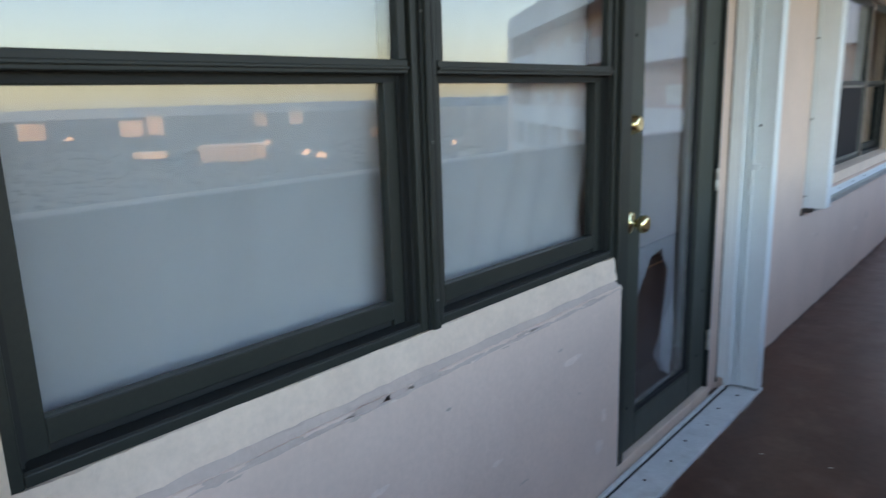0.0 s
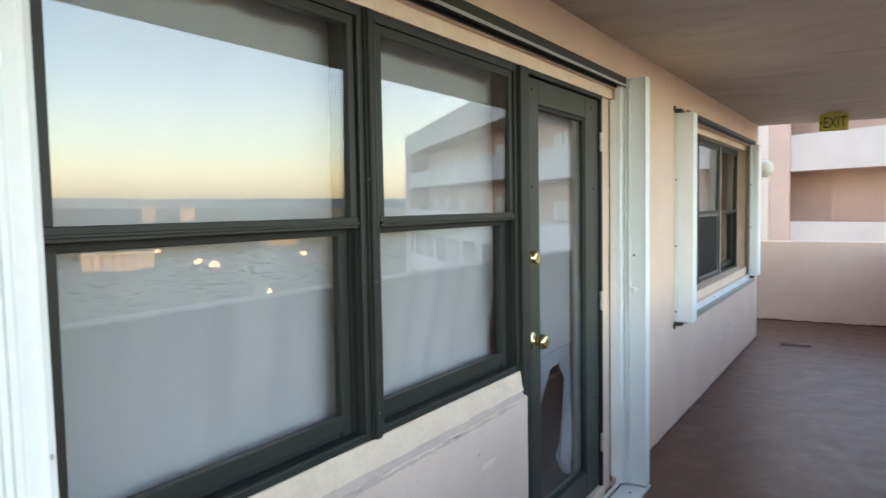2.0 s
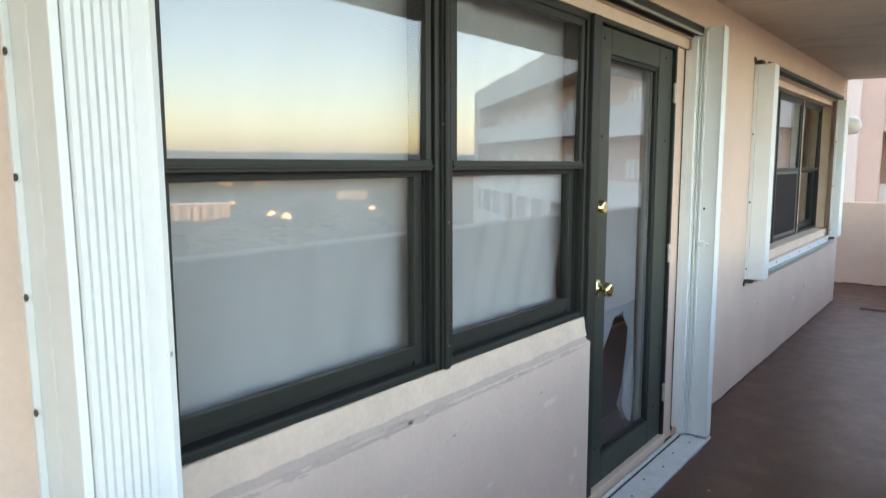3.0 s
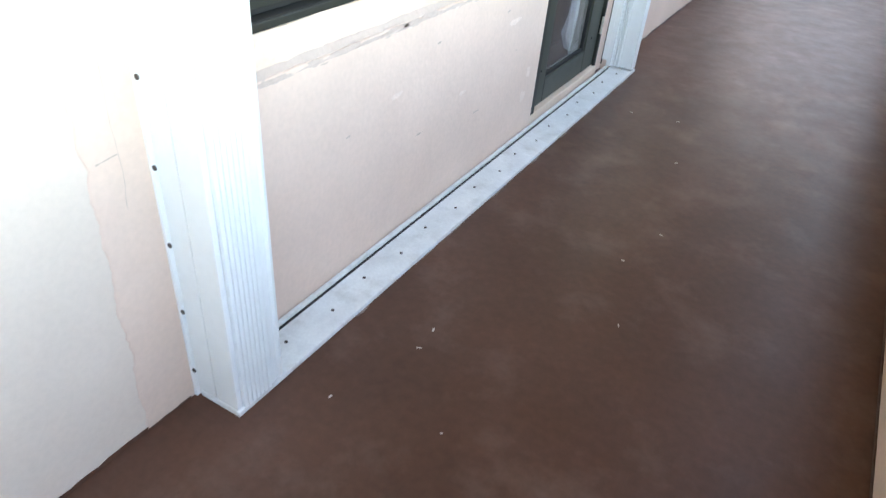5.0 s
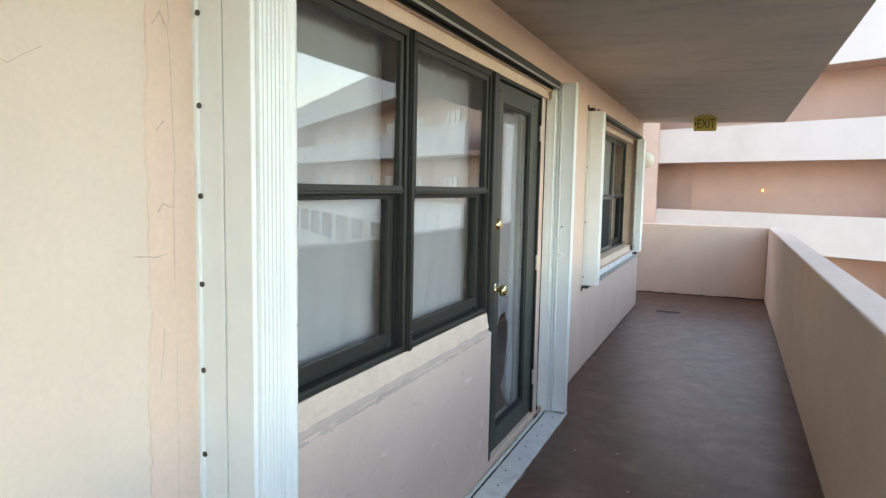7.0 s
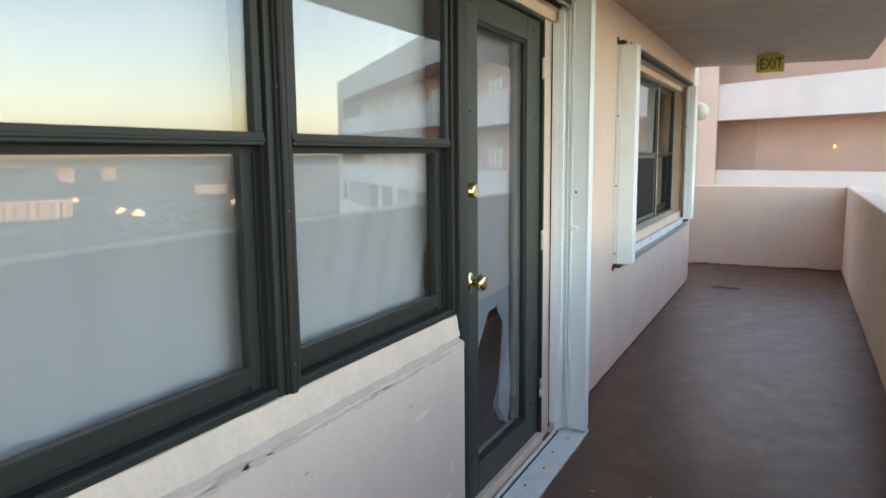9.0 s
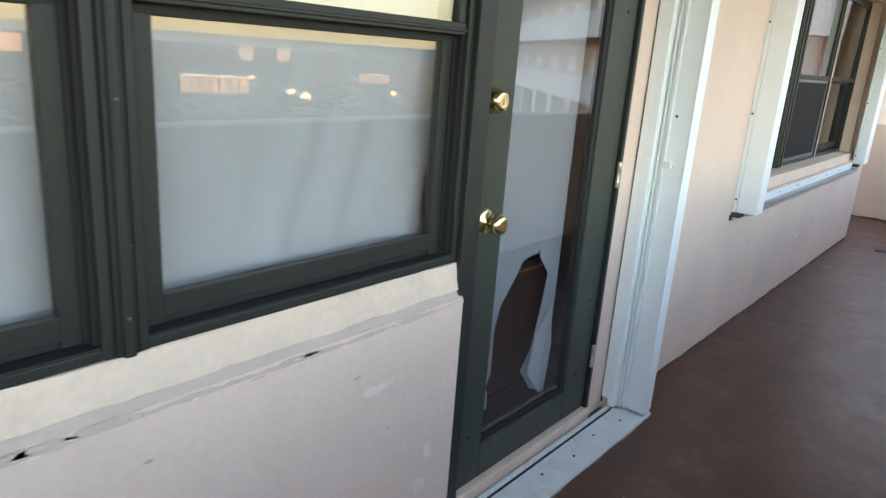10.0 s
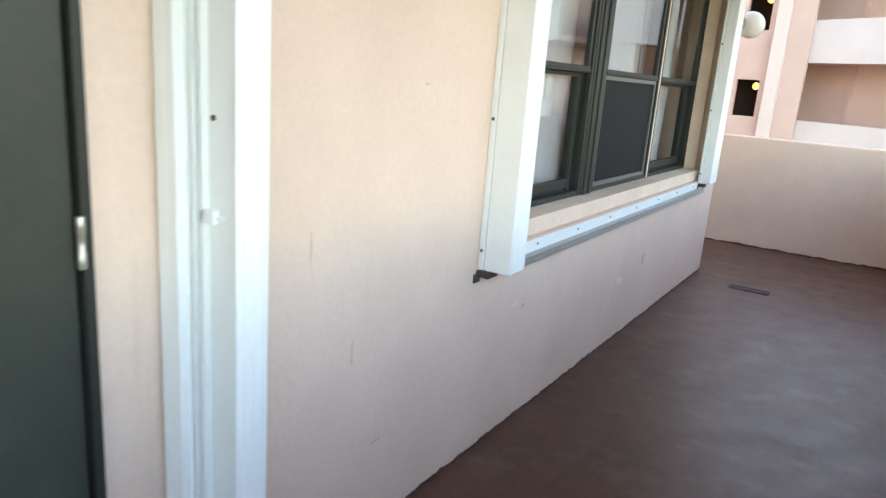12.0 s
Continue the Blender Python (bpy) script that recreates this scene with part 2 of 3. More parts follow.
structure("floor", prism([(-5, Y_BACK), (1.79, Y_BACK), (1.79, Y_END + 0.16), (-5, Y_END + 0.16)], -0.25, 0.0), FLOOR,
          "worn brown painted concrete walkway floor with paler scuffs", "floor")
structure("ceiling", prism([(-5, Y_BACK), (1.665, Y_BACK), (1.665, 6.22), (0.0, 5.985), (-5, 5.985)], H_CEIL, H_CEIL + 0.22), CEILING,
          "grey-beige stained concrete soffit over the walkway", "ceiling")
wall = boxes((-0.2, 0, -2.25, -2.02, 0, H_CEIL), (-0.2, 0, -2.02, 1.075, 2.145, H_CEIL),
             (-0.2, 0, 1.075, 2.36, 0, H_CEIL), (-0.2, 0, 2.36, 5.56, 0, 0.775),
             (-0.2, 0, 2.36, 5.56, 2.15, H_CEIL), (-0.2, 0, 5.56, Y_CORNER, 0, H_CEIL))
structure("wall_west", wall, STUCCO, "pink painted stucco wall of the flat along the walkway", "wall")
structure("wall_west_south", boxes((-0.2, 0.0, Y_BACK, -2.25, 0, H_CEIL)), STUCCO_PALE, "cream painted stucco wall with a patched edge", "wall")


def ragged_paint(y0, y1, z1, thick, seed):
    """An old coat of paint with a ragged upright edge."""
    bm = bmesh.new()
    rows = []
    for i in range(181):
        z = z1 * i / 180
        e = y0 + 0.007 * noise.noise((z * 3.1, seed, 0)) + 0.008 * noise.noise((z * 17, seed, 2)) + 0.006 * noise.noise((z * 60, seed, 5))
        rows.append([bm.verts.new(p) for p in ((0.0005, e - 0.003, z), (thick, e, z), (thick, y1, z))])
    for a, b in zip(rows, rows[1:]):
        for k in range(2):
            bm.faces.new((a[k], a[k + 1], b[k + 1], b[k]))
    return bm


structure("paint_edge", ragged_paint(-2.27, -2.12, H_CEIL, 0.003, 4.4), STUCCO, "ragged edge of older pink paint beside the shutter", "paint")
structure("wall_corner", boxes((-5, -0.2, Y_CORNER - 0.15, Y_CORNER, 0, H_CEIL)), STUCCO, "pink stucco return wall at the passage", "wall")
structure("wall_east", boxes((X_PAR, 1.79, Y_BACK, Y_END + 0.16, 0, H_PAR), bevel=0.012), STUCCO,
          "low pink stucco parapet along the open side", "parapet")
structure("wall_north", boxes((-5, X_PAR, Y_END, Y_END + 0.16, 0, H_PAR - 0.005), bevel=0.012), STUCCO,
          "low pink stucco end parapet of the walkway", "parapet")
structure("wall_south", boxes((-5, 1.79, Y_BACK - 0.2, Y_BACK, -0.25, H_CEIL)), STUCCO, "plain pink wall closing the walkway", "wall")
structure("wall_back", boxes((-5.2, -5, Y_BACK - 0.2, Y_END + 0.16, -0.25, H_CEIL + 0.22)), ROOM, "plain rear wall of the flat", "wall")
structure("wall_inner", boxes((-5, -0.2, 1.5, 1.62, 0, H_CEIL)), ROOM, "plain partition wall between two rooms", "wall")
# the last box is an unseen mass, added to keep sun off the end walls
structure("building_storeys", boxes((-9, -5.2, -60, 5.9, -33, 9.0), (-5.2, -0.02, -60, 5.9, H_CEIL + 0.225, 9.0),
                                    (-5.0, 1.6, -60, 5.9, -33, -0.26), (-45, -9.2, 9, 60, -33, 14)), STUCCO,
          "pink stucco storeys above and below the walkway, with an unseen added sun block", "building")

# low wall under the windows, with its hand-trowelled ledge
structure("wall_low", boxes((-0.2, -0.004, -2.02, -0.012, 0, 0.772), bevel=0.005), STUCCO, "low pink stucco wall under the windows", "wall")
structure("ledge", rough_strip(lambda f: -0.013 - 0.016 * f, -2.02, -0.03, 0.796, 0.873, 3.1), CREAM, "cream rendered window ledge", "window ledge")
structure("plaster_seam", rough_strip(lambda f: -0.001 - 0.026 * f, -2.02, -0.014, 0.759, 0.799, 7.7, 260, 4), ROUGH,
          "grey chipped plaster seam under the ledge", "plaster seam")
# cream strips round the opening
structure("trim_head", boxes((-0.2, -0.018, -2.02, 1.075, 2.095, 2.145)), CREAM, "cream rendered strip over the door and windows", "trim")
structure("trim_jamb", rough_strip(lambda f: -0.036, 0.925, 1.075, 0.0, 2.095, 2.0, 8, 40), STUCCO, "pink-beige rendered door reveal", "trim")
structure("trim_jamb_south", boxes((-0.2, -0.02, -2.02, -1.9, 0.872, 2.095)), CREAM, "cream rendered window reveal", "trim")
structure("door_sill", boxes((-0.2, -0.012, -0.012, 0.925, 0, 0.062), bevel=0.004), CREAM, "cream rendered door sill", "sill")


# ---- windows ----
def sash_window(name, y0, y1, z0, z1, zm, x, label, screen=False):
    """A single-hung aluminium window: outer frame, fixed upper sash, lower sash set back."""
    w = empty(name, label, "window", "structure")
    d = 0.10
    part("window_frame", boxes((x - d, x, y0, y0 + 0.022, z0, z1), (x - d, x, y1 - 0.022, y1, z0, z1),
                               (x - d, x, y0 + 0.022, y1 - 0.022, z1 - 0.028, z1),
                               (x - d, x - 0.002, y0 + 0.022, y1 - 0.022, z0, z0 + 0.022), bevel=0.003), FRAME, w)
    # shade inside the jambs, put in as near-black strips
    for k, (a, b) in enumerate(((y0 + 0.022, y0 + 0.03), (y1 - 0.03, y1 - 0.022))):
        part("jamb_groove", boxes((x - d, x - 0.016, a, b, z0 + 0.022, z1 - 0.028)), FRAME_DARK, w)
    # upper sash
    up = part("upper_sash", boxes((x - 0.035, x - 0.008, y0 + 0.03, y0 + 0.055, zm, z1 - 0.028),
                                  (x - 0.035, x - 0.008, y1 - 0.055, y1 - 0.03, zm, z1 - 0.028),
                                  (x - 0.035, x - 0.008, y0 + 0.055, y1 - 0.055, z1 - 0.055, z1 - 0.028),
                                  (x - 0.035, x - 0.004, y0 + 0.03, y1 - 0.03, zm - 0.030, zm),
                                  (x - 0.035, x + 0.002, y0 + 0.03, y1 - 0.03, zm - 0.022, zm - 0.014), bevel=0.002), FRAME, w)
    pane = part("pane", boxes((x - 0.026, x - 0.021, y0 + 0.053, y1 - 0.053, zm - 0.002, z1 - 0.053)), GLASS, up)
    for v in pane.data.vertices:
        v.co.x += (v.co.z - zm) * 0.0105
    pane.visible_shadow = False
    # solid near-black strips paint the shade under the meeting rail and beside the sash
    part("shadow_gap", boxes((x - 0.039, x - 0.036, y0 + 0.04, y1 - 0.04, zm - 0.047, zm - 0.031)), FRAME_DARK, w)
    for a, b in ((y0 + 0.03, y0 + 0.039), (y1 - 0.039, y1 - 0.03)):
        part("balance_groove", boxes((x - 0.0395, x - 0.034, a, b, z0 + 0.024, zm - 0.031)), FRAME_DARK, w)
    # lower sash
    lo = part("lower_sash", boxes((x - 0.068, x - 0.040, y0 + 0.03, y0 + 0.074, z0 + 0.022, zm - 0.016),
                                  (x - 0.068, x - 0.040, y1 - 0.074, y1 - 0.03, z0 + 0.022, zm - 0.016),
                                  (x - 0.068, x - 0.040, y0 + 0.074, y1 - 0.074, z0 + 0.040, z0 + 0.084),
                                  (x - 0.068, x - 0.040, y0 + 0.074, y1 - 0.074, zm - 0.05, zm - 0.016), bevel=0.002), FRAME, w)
    # shade below the lower sash, painted as a near-black bar
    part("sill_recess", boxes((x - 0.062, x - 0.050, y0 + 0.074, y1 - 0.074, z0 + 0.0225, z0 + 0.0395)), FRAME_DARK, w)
    pane = part("pane", boxes((x - 0.056, x - 0.051, y0 + 0.072, y1 - 0.072, z0 + 0.082, zm - 0.048)), GLASS, lo)
    pane.visible_shadow = False
    if screen:
        part("screen_frame", boxes((x - 0.030, x - 0.010, y0 + 0.03, y0 + 0.05, z0 + 0.024, zm - 0.032),
                                   (x - 0.030, x - 0.010, y1 - 0.05, y1 - 0.03, z0 + 0.024, zm - 0.032),
                                   (x - 0.030, x - 0.010, y0 + 0.05, y1 - 0.05, z0 + 0.024, z0 + 0.046),
                                   (x - 0.030, x - 0.010, y0 + 0.05, y1 - 0.05, zm - 0.052, zm - 0.032)), SCREEN_FRAME, w)
        part("insect_screen", boxes((x - 0.022, x - 0.020, y0 + 0.05, y1 - 0.05, z0 + 0.046, zm - 0.052)), SCREEN, w, "dark insect screen")
    else:
        # shade in the bottom track, painted as a near-black strip
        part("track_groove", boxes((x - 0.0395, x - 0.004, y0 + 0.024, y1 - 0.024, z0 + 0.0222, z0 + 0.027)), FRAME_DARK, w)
    return w


XW = -0.03
sash_window("window_1", -1.90, -0.985, 0.874, 2.095, 1.515, XW, "dark olive aluminium hung window with a drawn white curtain")
sash_window("window_2", -0.945, -0.028, 0.874, 2.095, 1.515, XW, "dark olive aluminium hung window with a drawn white curtain")
mull = tagged(part("mullion", boxes((XW - 0.10, XW + 0.006, -0.985, -0.945, 0.874, 2.095), (XW - 0.02, XW + 0.016, -0.975, -0.955, 0.874, 2.095),
                                    bevel=0.004), FRAME), "dark olive aluminium mullion between two windows", "mullion", kind="structure")
# thin near-black strips stand in for the shade between the mullion's profiles
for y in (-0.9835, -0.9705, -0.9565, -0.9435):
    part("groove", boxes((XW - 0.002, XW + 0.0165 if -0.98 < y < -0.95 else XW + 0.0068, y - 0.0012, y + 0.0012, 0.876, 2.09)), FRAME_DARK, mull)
for y, z in ((-0.965, 1.33), (-0.951, 1.08), (-0.979, 1.62), (-0.965, 0.95), (-0.951, 1.85)):
    screw(mull, (XW + (0.016 if y == -0.965 else 0.006), y, z), r=0.003, mat=SCREEN_FRAME)
XB = -0.14
sash_window("window_3", 2.58, 3.50, 0.845, 2.10, 1.47, XB, "dark olive aluminium hung window behind a white curtain")
sash_window("window_4", 3.66, 4.60, 0.845, 2.10, 1.47, XB, "dark olive window with a black insect screen", True)
sash_window("window_5", 4.62, 5.52, 0.845, 2.10, 1.47, XB, "dark olive aluminium hung window beside a screened one")
structure("mullion_bedroom", boxes((XB - 0.1, XB + 0.004, 3.50, 3.66, 0.845, 2.10), (XB, XB + 0.012, 3.53, 3.56, 0.845, 2.10),
                                   (XB, XB + 0.012, 3.60, 3.63, 0.845, 2.10), bevel=0.003), FRAME, "ribbed dark olive aluminium mullion", "mullion")
structure("trim_bedroom", boxes((-0.2, -0.06, 5.52, 5.56, 0.775, 2.15), (-0.2, -0.06, 2.36, 5.52, 2.10, 2.15), (-0.2, XB + 0.02, 2.36, 2.58, 0.775, 2.10),
                                (-0.2, XB, 4.60, 4.62, 0.845, 2.10)),
          CREAM, "cream rendered reveal round the bedroom window", "trim")
structure("sill_bedroom", prism([(-0.2, 2.36), (-0.03, 2.36), (-0.03, 5.52), (-0.2, 5.52)], 0.775, 0.845), CREAM,
          "cream rendered sill under the bedroom window", "sill")


# ---- curtains ----
def curtain(name, x, y0, y1, z0, z1, depth, waves, label, gap=None, lean=0.0):
    bm = bmesh.new()
    n_y, n_z = 90, 14
    rows = []
    for i in range(n_y + 1):
        u = i / n_y
        row = []
        for j in range(n_z + 1):
            v = j / n_z
            right = y1 - (gap(v) if gap else 0.0)
            y = y0 + (right - y0) * u
            dx = depth * math.sin(waves * 6.283 * (u - lean * v) + 1.4 * noise.noise((u * 4, v, 2))) * (0.5 + 0.5 * noise.noise((u * 3, v * 2, 9)))
            dx += depth * 0.8 * noise.noise((u * 5 + v * 1.5, v * 2.0, 5))
            row.append(bm.verts.new((x + dx, y, z0 + (z1 - z0) * v)))
        rows.append(row)
    for i in range(n_y):
        for j in range(n_z):
            f = bm.faces.new((rows[i][j], rows[i + 1][j], rows[i + 1][j + 1], rows[i][j + 1]))
            f.smooth = True
    ob = part(name, bm, CURTAIN)
    ob.modifiers.new("cloth", "SOLIDIFY").thickness = 0.002
    return tagged(ob, label, "curtain")


curtain("curtain", -0.150, -1.96, -0.955, 0.82, 2.14, 0.014, 5, "plain white curtain drawn close behind the glass", lean=0.2)
curtain("curtain", -0.152, -0.945, 0.0, 0.82, 2.14, 0.013, 6, "white curtain pulled aside a little at its lower corner",
        lean=0.45, gap=lambda v: 0.020 + 0.030 * math.exp(-((v - 0.17) / 0.11) ** 2) - 0.03 * max(0.0, 1 - v / 0.08))
curtain("curtain", -0.265, 2.45, 3.60, 0.78, 2.2, 0.016, 7, "white pleated curtain behind the bedroom window")
curtain("curtain", -0.265, 3.62, 4.50, 0.78, 2.2, 0.016, 6, "white pleated curtain behind the insect screen")
curtain("curtain", -0.265, 4.56, 5.22, 0.78, 2.2, 0.016, 6, "white pleated curtain behind the bedroom window")

# ---- door ----
door = empty("door_1", "olive-grey framed glass door, closed, with a torn white blind behind its pane", "door", "structure")
part("door_frame", boxes((-0.14, -0.012, -0.028, 0.046, 0.062, 2.095), (-0.14, -0.02, 0.905, 0.925, 0.062, 2.095),
                         (-0.14, -0.02, 0.046, 0.905, 2.075, 2.095), bevel=0.004), FRAME, door)
slab = part("door_leaf", boxes((-0.085, -0.036, 0.052, 0.185, 0.068, 2.07), (-0.085, -0.036, 0.725, 0.900, 0.068, 2.07),
                               (-0.085, -0.036, 0.185, 0.725, 1.965, 2.07), (-0.085, -0.036, 0.185, 0.725, 0.068, 0.195), bevel=0.004),
            DOOR_PAINT, door)
part("glazing_bead", boxes((-0.062, -0.044, 0.185, 0.200, 0.195, 1.965), (-0.062, -0.044, 0.705, 0.725, 0.195, 1.965),
                           (-0.062, -0.044, 0.200, 0.705, 1.947, 1.965), (-0.062, -0.044, 0.200, 0.705, 0.195, 0.212), bevel=0.003), FRAME_DARK, slab)
dp = part("pane", boxes((-0.058, -0.053, 0.198, 0.708, 0.21, 1.95)), GLASS, slab)
dp.visible_shadow = False
bolt = part("deadbolt", lathe([(0, 0.036), (0.006, 0.036), (0.013, 0.032), (0.028, 0.029), (0.032, 0.026), (0.0335, 0.018), (0.0325, 0.013)],
                              "x", (-0.036, 0.094, 1.322)), BRASS, slab, "round brass deadbolt")
part("key_slot", boxes((-0.005, -0.003, 0.0925, 0.0955, 1.314, 1.330)), INK, bolt)
part("knob", lathe([(0, 0.040), (0.005, 0.040), (0.011, 0.034), (0.014, 0.017), (0.030, 0.014), (0.036, 0.021), (0.046, 0.031),
                    (0.058, 0.0325), (0.068, 0.028), (0.072, 0.016), (0.0715, 0.013)], "x", (-0.036, 0.094, 0.975)), BRASS, slab, "round brass door knob")
for z in (1.86, 1.045, 0.30):
    hinge = part("hinge", lathe([(-0.048, 0.006), (-0.046, 0.0075), (-0.017, 0.0075), (-0.016, 0.0065), (0.016, 0.0065), (0.017, 0.0075), (0.046, 0.0075),
                                 (0.048, 0.006)], "z", (-0.022, 0.903, z), 12), NICKEL, door, "worn metal butt hinge")
for y, z in ((0.115, 2.02), (0.80, 2.02), (0.11, 1.62), (0.83, 1.62), (0.115, 0.25), (0.80, 0.25), (0.84, 0.55)):
    screw(slab, (-0.0365, y, z), mat=FRAME_DARK)

# torn blind behind the door pane
HOLE = [(0.477, 0.776), (0.538, 0.781), (0.551, 0.797), (0.558, 0.760), (0.624, 0.689), (0.599, 0.547), (0.564, 0.405), (0.508, 0.329), (0.584, 0.233),
        (0.680, 0.187), (0.224, 0.187), (0.310, 0.253), (0.305, 0.314), (0.292, 0.334), (0.315, 0.385), (0.312, 0.547), (0.335, 0.629), (0.422, 0.730), (0.447, 0.766)]


def torn_cloth():
    bm = bmesh.new()
    outer = [(0.16, 0.225), (0.16, 2.0), (0.695, 2.0), (0.695, 0.185)]
    hole = HOLE[:10]
    left = HOLE[10:]
    ring = outer + hole[::-1] + left[::-1][:-1] + [(0.222, 0.225)]
    vs = [bm.verts.new((-0.112, y, z)) for y, z in ring]
    es = [bm.edges.new((vs[i], vs[(i + 1) % len(vs)])) for i in range(len(vs))]
    bmesh.ops.triangle_fill(bm, edges=es, use_beauty=True)
    bmesh.ops.subdivide_edges(bm, edges=bm.edges[:], cuts=2)
    return bm


BLIND = material("grey_white_blind_cloth", (0.44, 0.44, 0.47), 0.95, spread=0.05, scale=3, fine=200, bump=0.15, bump_scale=300)
blind = part("torn_blind", torn_cloth(), BLIND)
blind.modifiers.new("cloth", "SOLIDIFY").thickness = 0.002
tagged(blind, "torn white cloth blind hanging behind the door pane", "blind")
flap_bm = bmesh.new()
fv = [flap_bm.verts.new((-0.106 + dx, y + 0.024, z - 0.014)) for dx, y, z in ((0, 0.56, 0.47), (0.012, 0.63, 0.58), (0.004, 0.672, 0.40), (0.0, 0.668, 0.26), (0.01, 0.61, 0.215),
                                                         (0.014, 0.50, 0.335), (0.018, 0.585, 0.36))]
for q in ((0, 1, 6), (1, 2, 6), (2, 3, 6), (3, 4, 6), (4, 5, 6), (5, 0, 6)):
    flap_bm.faces.new([fv[i] for i in q])
bmesh.ops.subdivide_edges(flap_bm, edges=flap_bm.edges[:], cuts=2, smooth=0.6)
part("torn_flap", flap_bm, CURTAIN, blind, "folded torn flap of cloth").modifiers.new("cloth", "SOLIDIFY").thickness = 0.002
board = tagged(new("brown_board"), "dark brown board standing inside behind the torn blind", "board")
part("panel", boxes((-0.18, -0.16, 0.15, 0.78, 0.25, 0.735), bevel=0.004), WOOD, board)
part("edge_strip", boxes((-0.159, -0.154, 0.15, 0.78, 0.700, 0.707)), WOOD_LIGHT, board, "paler strip along the board")
part("foot", boxes((-0.19, -0.15, 0.15, 0.78, 0.0, 0.25)), WOOD, board)


# ---- storm shutters ----
def slats(parent, x0, x1, y0, y1, z0, z1, n, depth):
    """Folded slats side by side, each with softened front edges."""
    for i in range(n):
        a, b = y0 + (y1 - y0) * i / n, y0 + (y1 - y0) * (i + 1) / n - 0.0004
        g = (b - a) * 0.16
        part("slat", prism([(x0, a), (x1 - depth, a), (x1, a + g), (x1, b - g), (x1 - depth, b), (x0, b)], z0, z1), WHITE, parent)


def floor_shutter(y0, y1, outside_low, label):
    s = empty("folded_storm_shutter", label, "shutter", group="storm shutters of the door opening")
    z0, z1 = 0.03, 2.20
    slats(s, 0.07, 0.157, y0 + 0.018, y1 - 0.05, z0, z1, 7, 0.007)
    part("end_slat", prism([(0.075, y1 - 0.05), (0.152, y1 - 0.05), (0.155, y1 - 0.046), (0.150, y1 - 0.022), (0.156, y1 - 0.016), (0.150, y1 - 0.002), (0.140, y1), (0.075, y1)], z0, z1), WHITE, s)
    side = y0
    part("side_plate", boxes((0.076, 0.15, y0, y0 + 0.016, z0, z1), bevel=0.002), WHITE, s)
    ang = part("closure_angle", boxes((0.001, 0.072, side, side + 0.012, 0.001, z1), (0.001, 0.012, y0 - 0.012, y0, 0.001, z1), bevel=0.002), WHITE, s,
               "white screwed closure angle")
    if outside_low:
        z = 0.12
        while z < 2.15:
            screw(ang, (0.022, y0 - 0.0155, z), "y", 0.0065)
            z += 0.197
    part("foot_bracket", boxes((0.09, 0.15, y0 + 0.004, y0 + 0.05, 0.003, 0.03)), GREY_METAL, s)
    return s


sh = floor_shutter(-2.12, -1.95, True, "white ribbed aluminium storm shutter folded against the wall")
screw(sh, (0.151, -1.963, 1.19), mat=GREY_METAL)
sh.matrix_world = pose(0, 0.004, 0, 0.45, 0, 0)  # leans a little along the wall
sr = empty("folded_storm_shutter", "white aluminium storm shutter folded beside the glass door", "shutter", group="storm shutters of the door opening")
part("jamb_plate", boxes((-0.028, 0.002, 1.058, 1.0745, 0.063, 2.09), (0.002, 0.030, 1.058, 1.092, 0.03, 2.18), bevel=0.0015), WHITE, sr)
part("seal_gap", boxes((-0.05, -0.029, 1.0705, 1.0745, 0.03, 2.09)), FRAME_DARK, sr, "dark gap beside the channel")
part("guide_channel", prism([(0.030, 1.080), (0.036, 1.080), (0.036, 1.096), (0.044, 1.096), (0.044, 1.082), (0.050, 1.082), (0.050, 1.100), (0.062, 1.100),
                             (0.062, 1.086), (0.070, 1.086), (0.070, 1.112), (0.030, 1.112)], 0.03, 2.18), WHITE, sr)
part("side_plate", boxes((0.070, 0.146, 1.100, 1.112, 0.03, 2.20), bevel=0.003), WHITE, sr)
part("edge_bead", boxes((0.143, 0.152, 1.096, 1.112, 0.03, 2.20), bevel=0.003), WHITE, sr)
slats(sr, 0.002, 0.154, 1.112, 1.16, 0.03, 2.20, 2, 0.003)
part("end_slat", boxes((0.002, 0.150, 1.16, 1.18, 0.03, 2.20), bevel=0.006), WHITE, sr)
part("latch", boxes((0.062, 0.100, 1.086, 1.100, 1.072, 1.10), (0.090, 0.118, 1.092, 1.100, 1.080, 1.09), bevel=0.003), WHITE, sr, "small white latch clip")
screw(sr, (0.088, 1.0965, 1.27), "y")
part("foot_bracket", boxes((0.09, 0.15, 1.10, 1.14, 0.003, 0.03)), GREY_METAL, sr)

track = tagged(new("shutter_floor_track"), "weathered white aluminium shutter track screwed to the floor", "track")
part("base", boxes((0.020, 0.157, -2.12, 1.17, 0.0, 0.018), bevel=0.003), TRACK, track)
part("inner_rail", boxes((0.004, 0.018, -1.95, 1.05, 0.0, 0.034), bevel=0.002), TRACK, track)
# near-black strip for the shade between rail and base
part("groove", boxes((0.018, 0.026, -1.95, 1.05, 0.0, 0.021)), FRAME_DARK, track)
for k in range(16):
    screw(track, (0.075 + 0.02 * (k % 2), -1.85 + k * 0.19, 0.0175), "z", 0.0055)
head_track = tagged(new("shutter_head_track"), "grey-green aluminium shutter head track over the opening", "track")
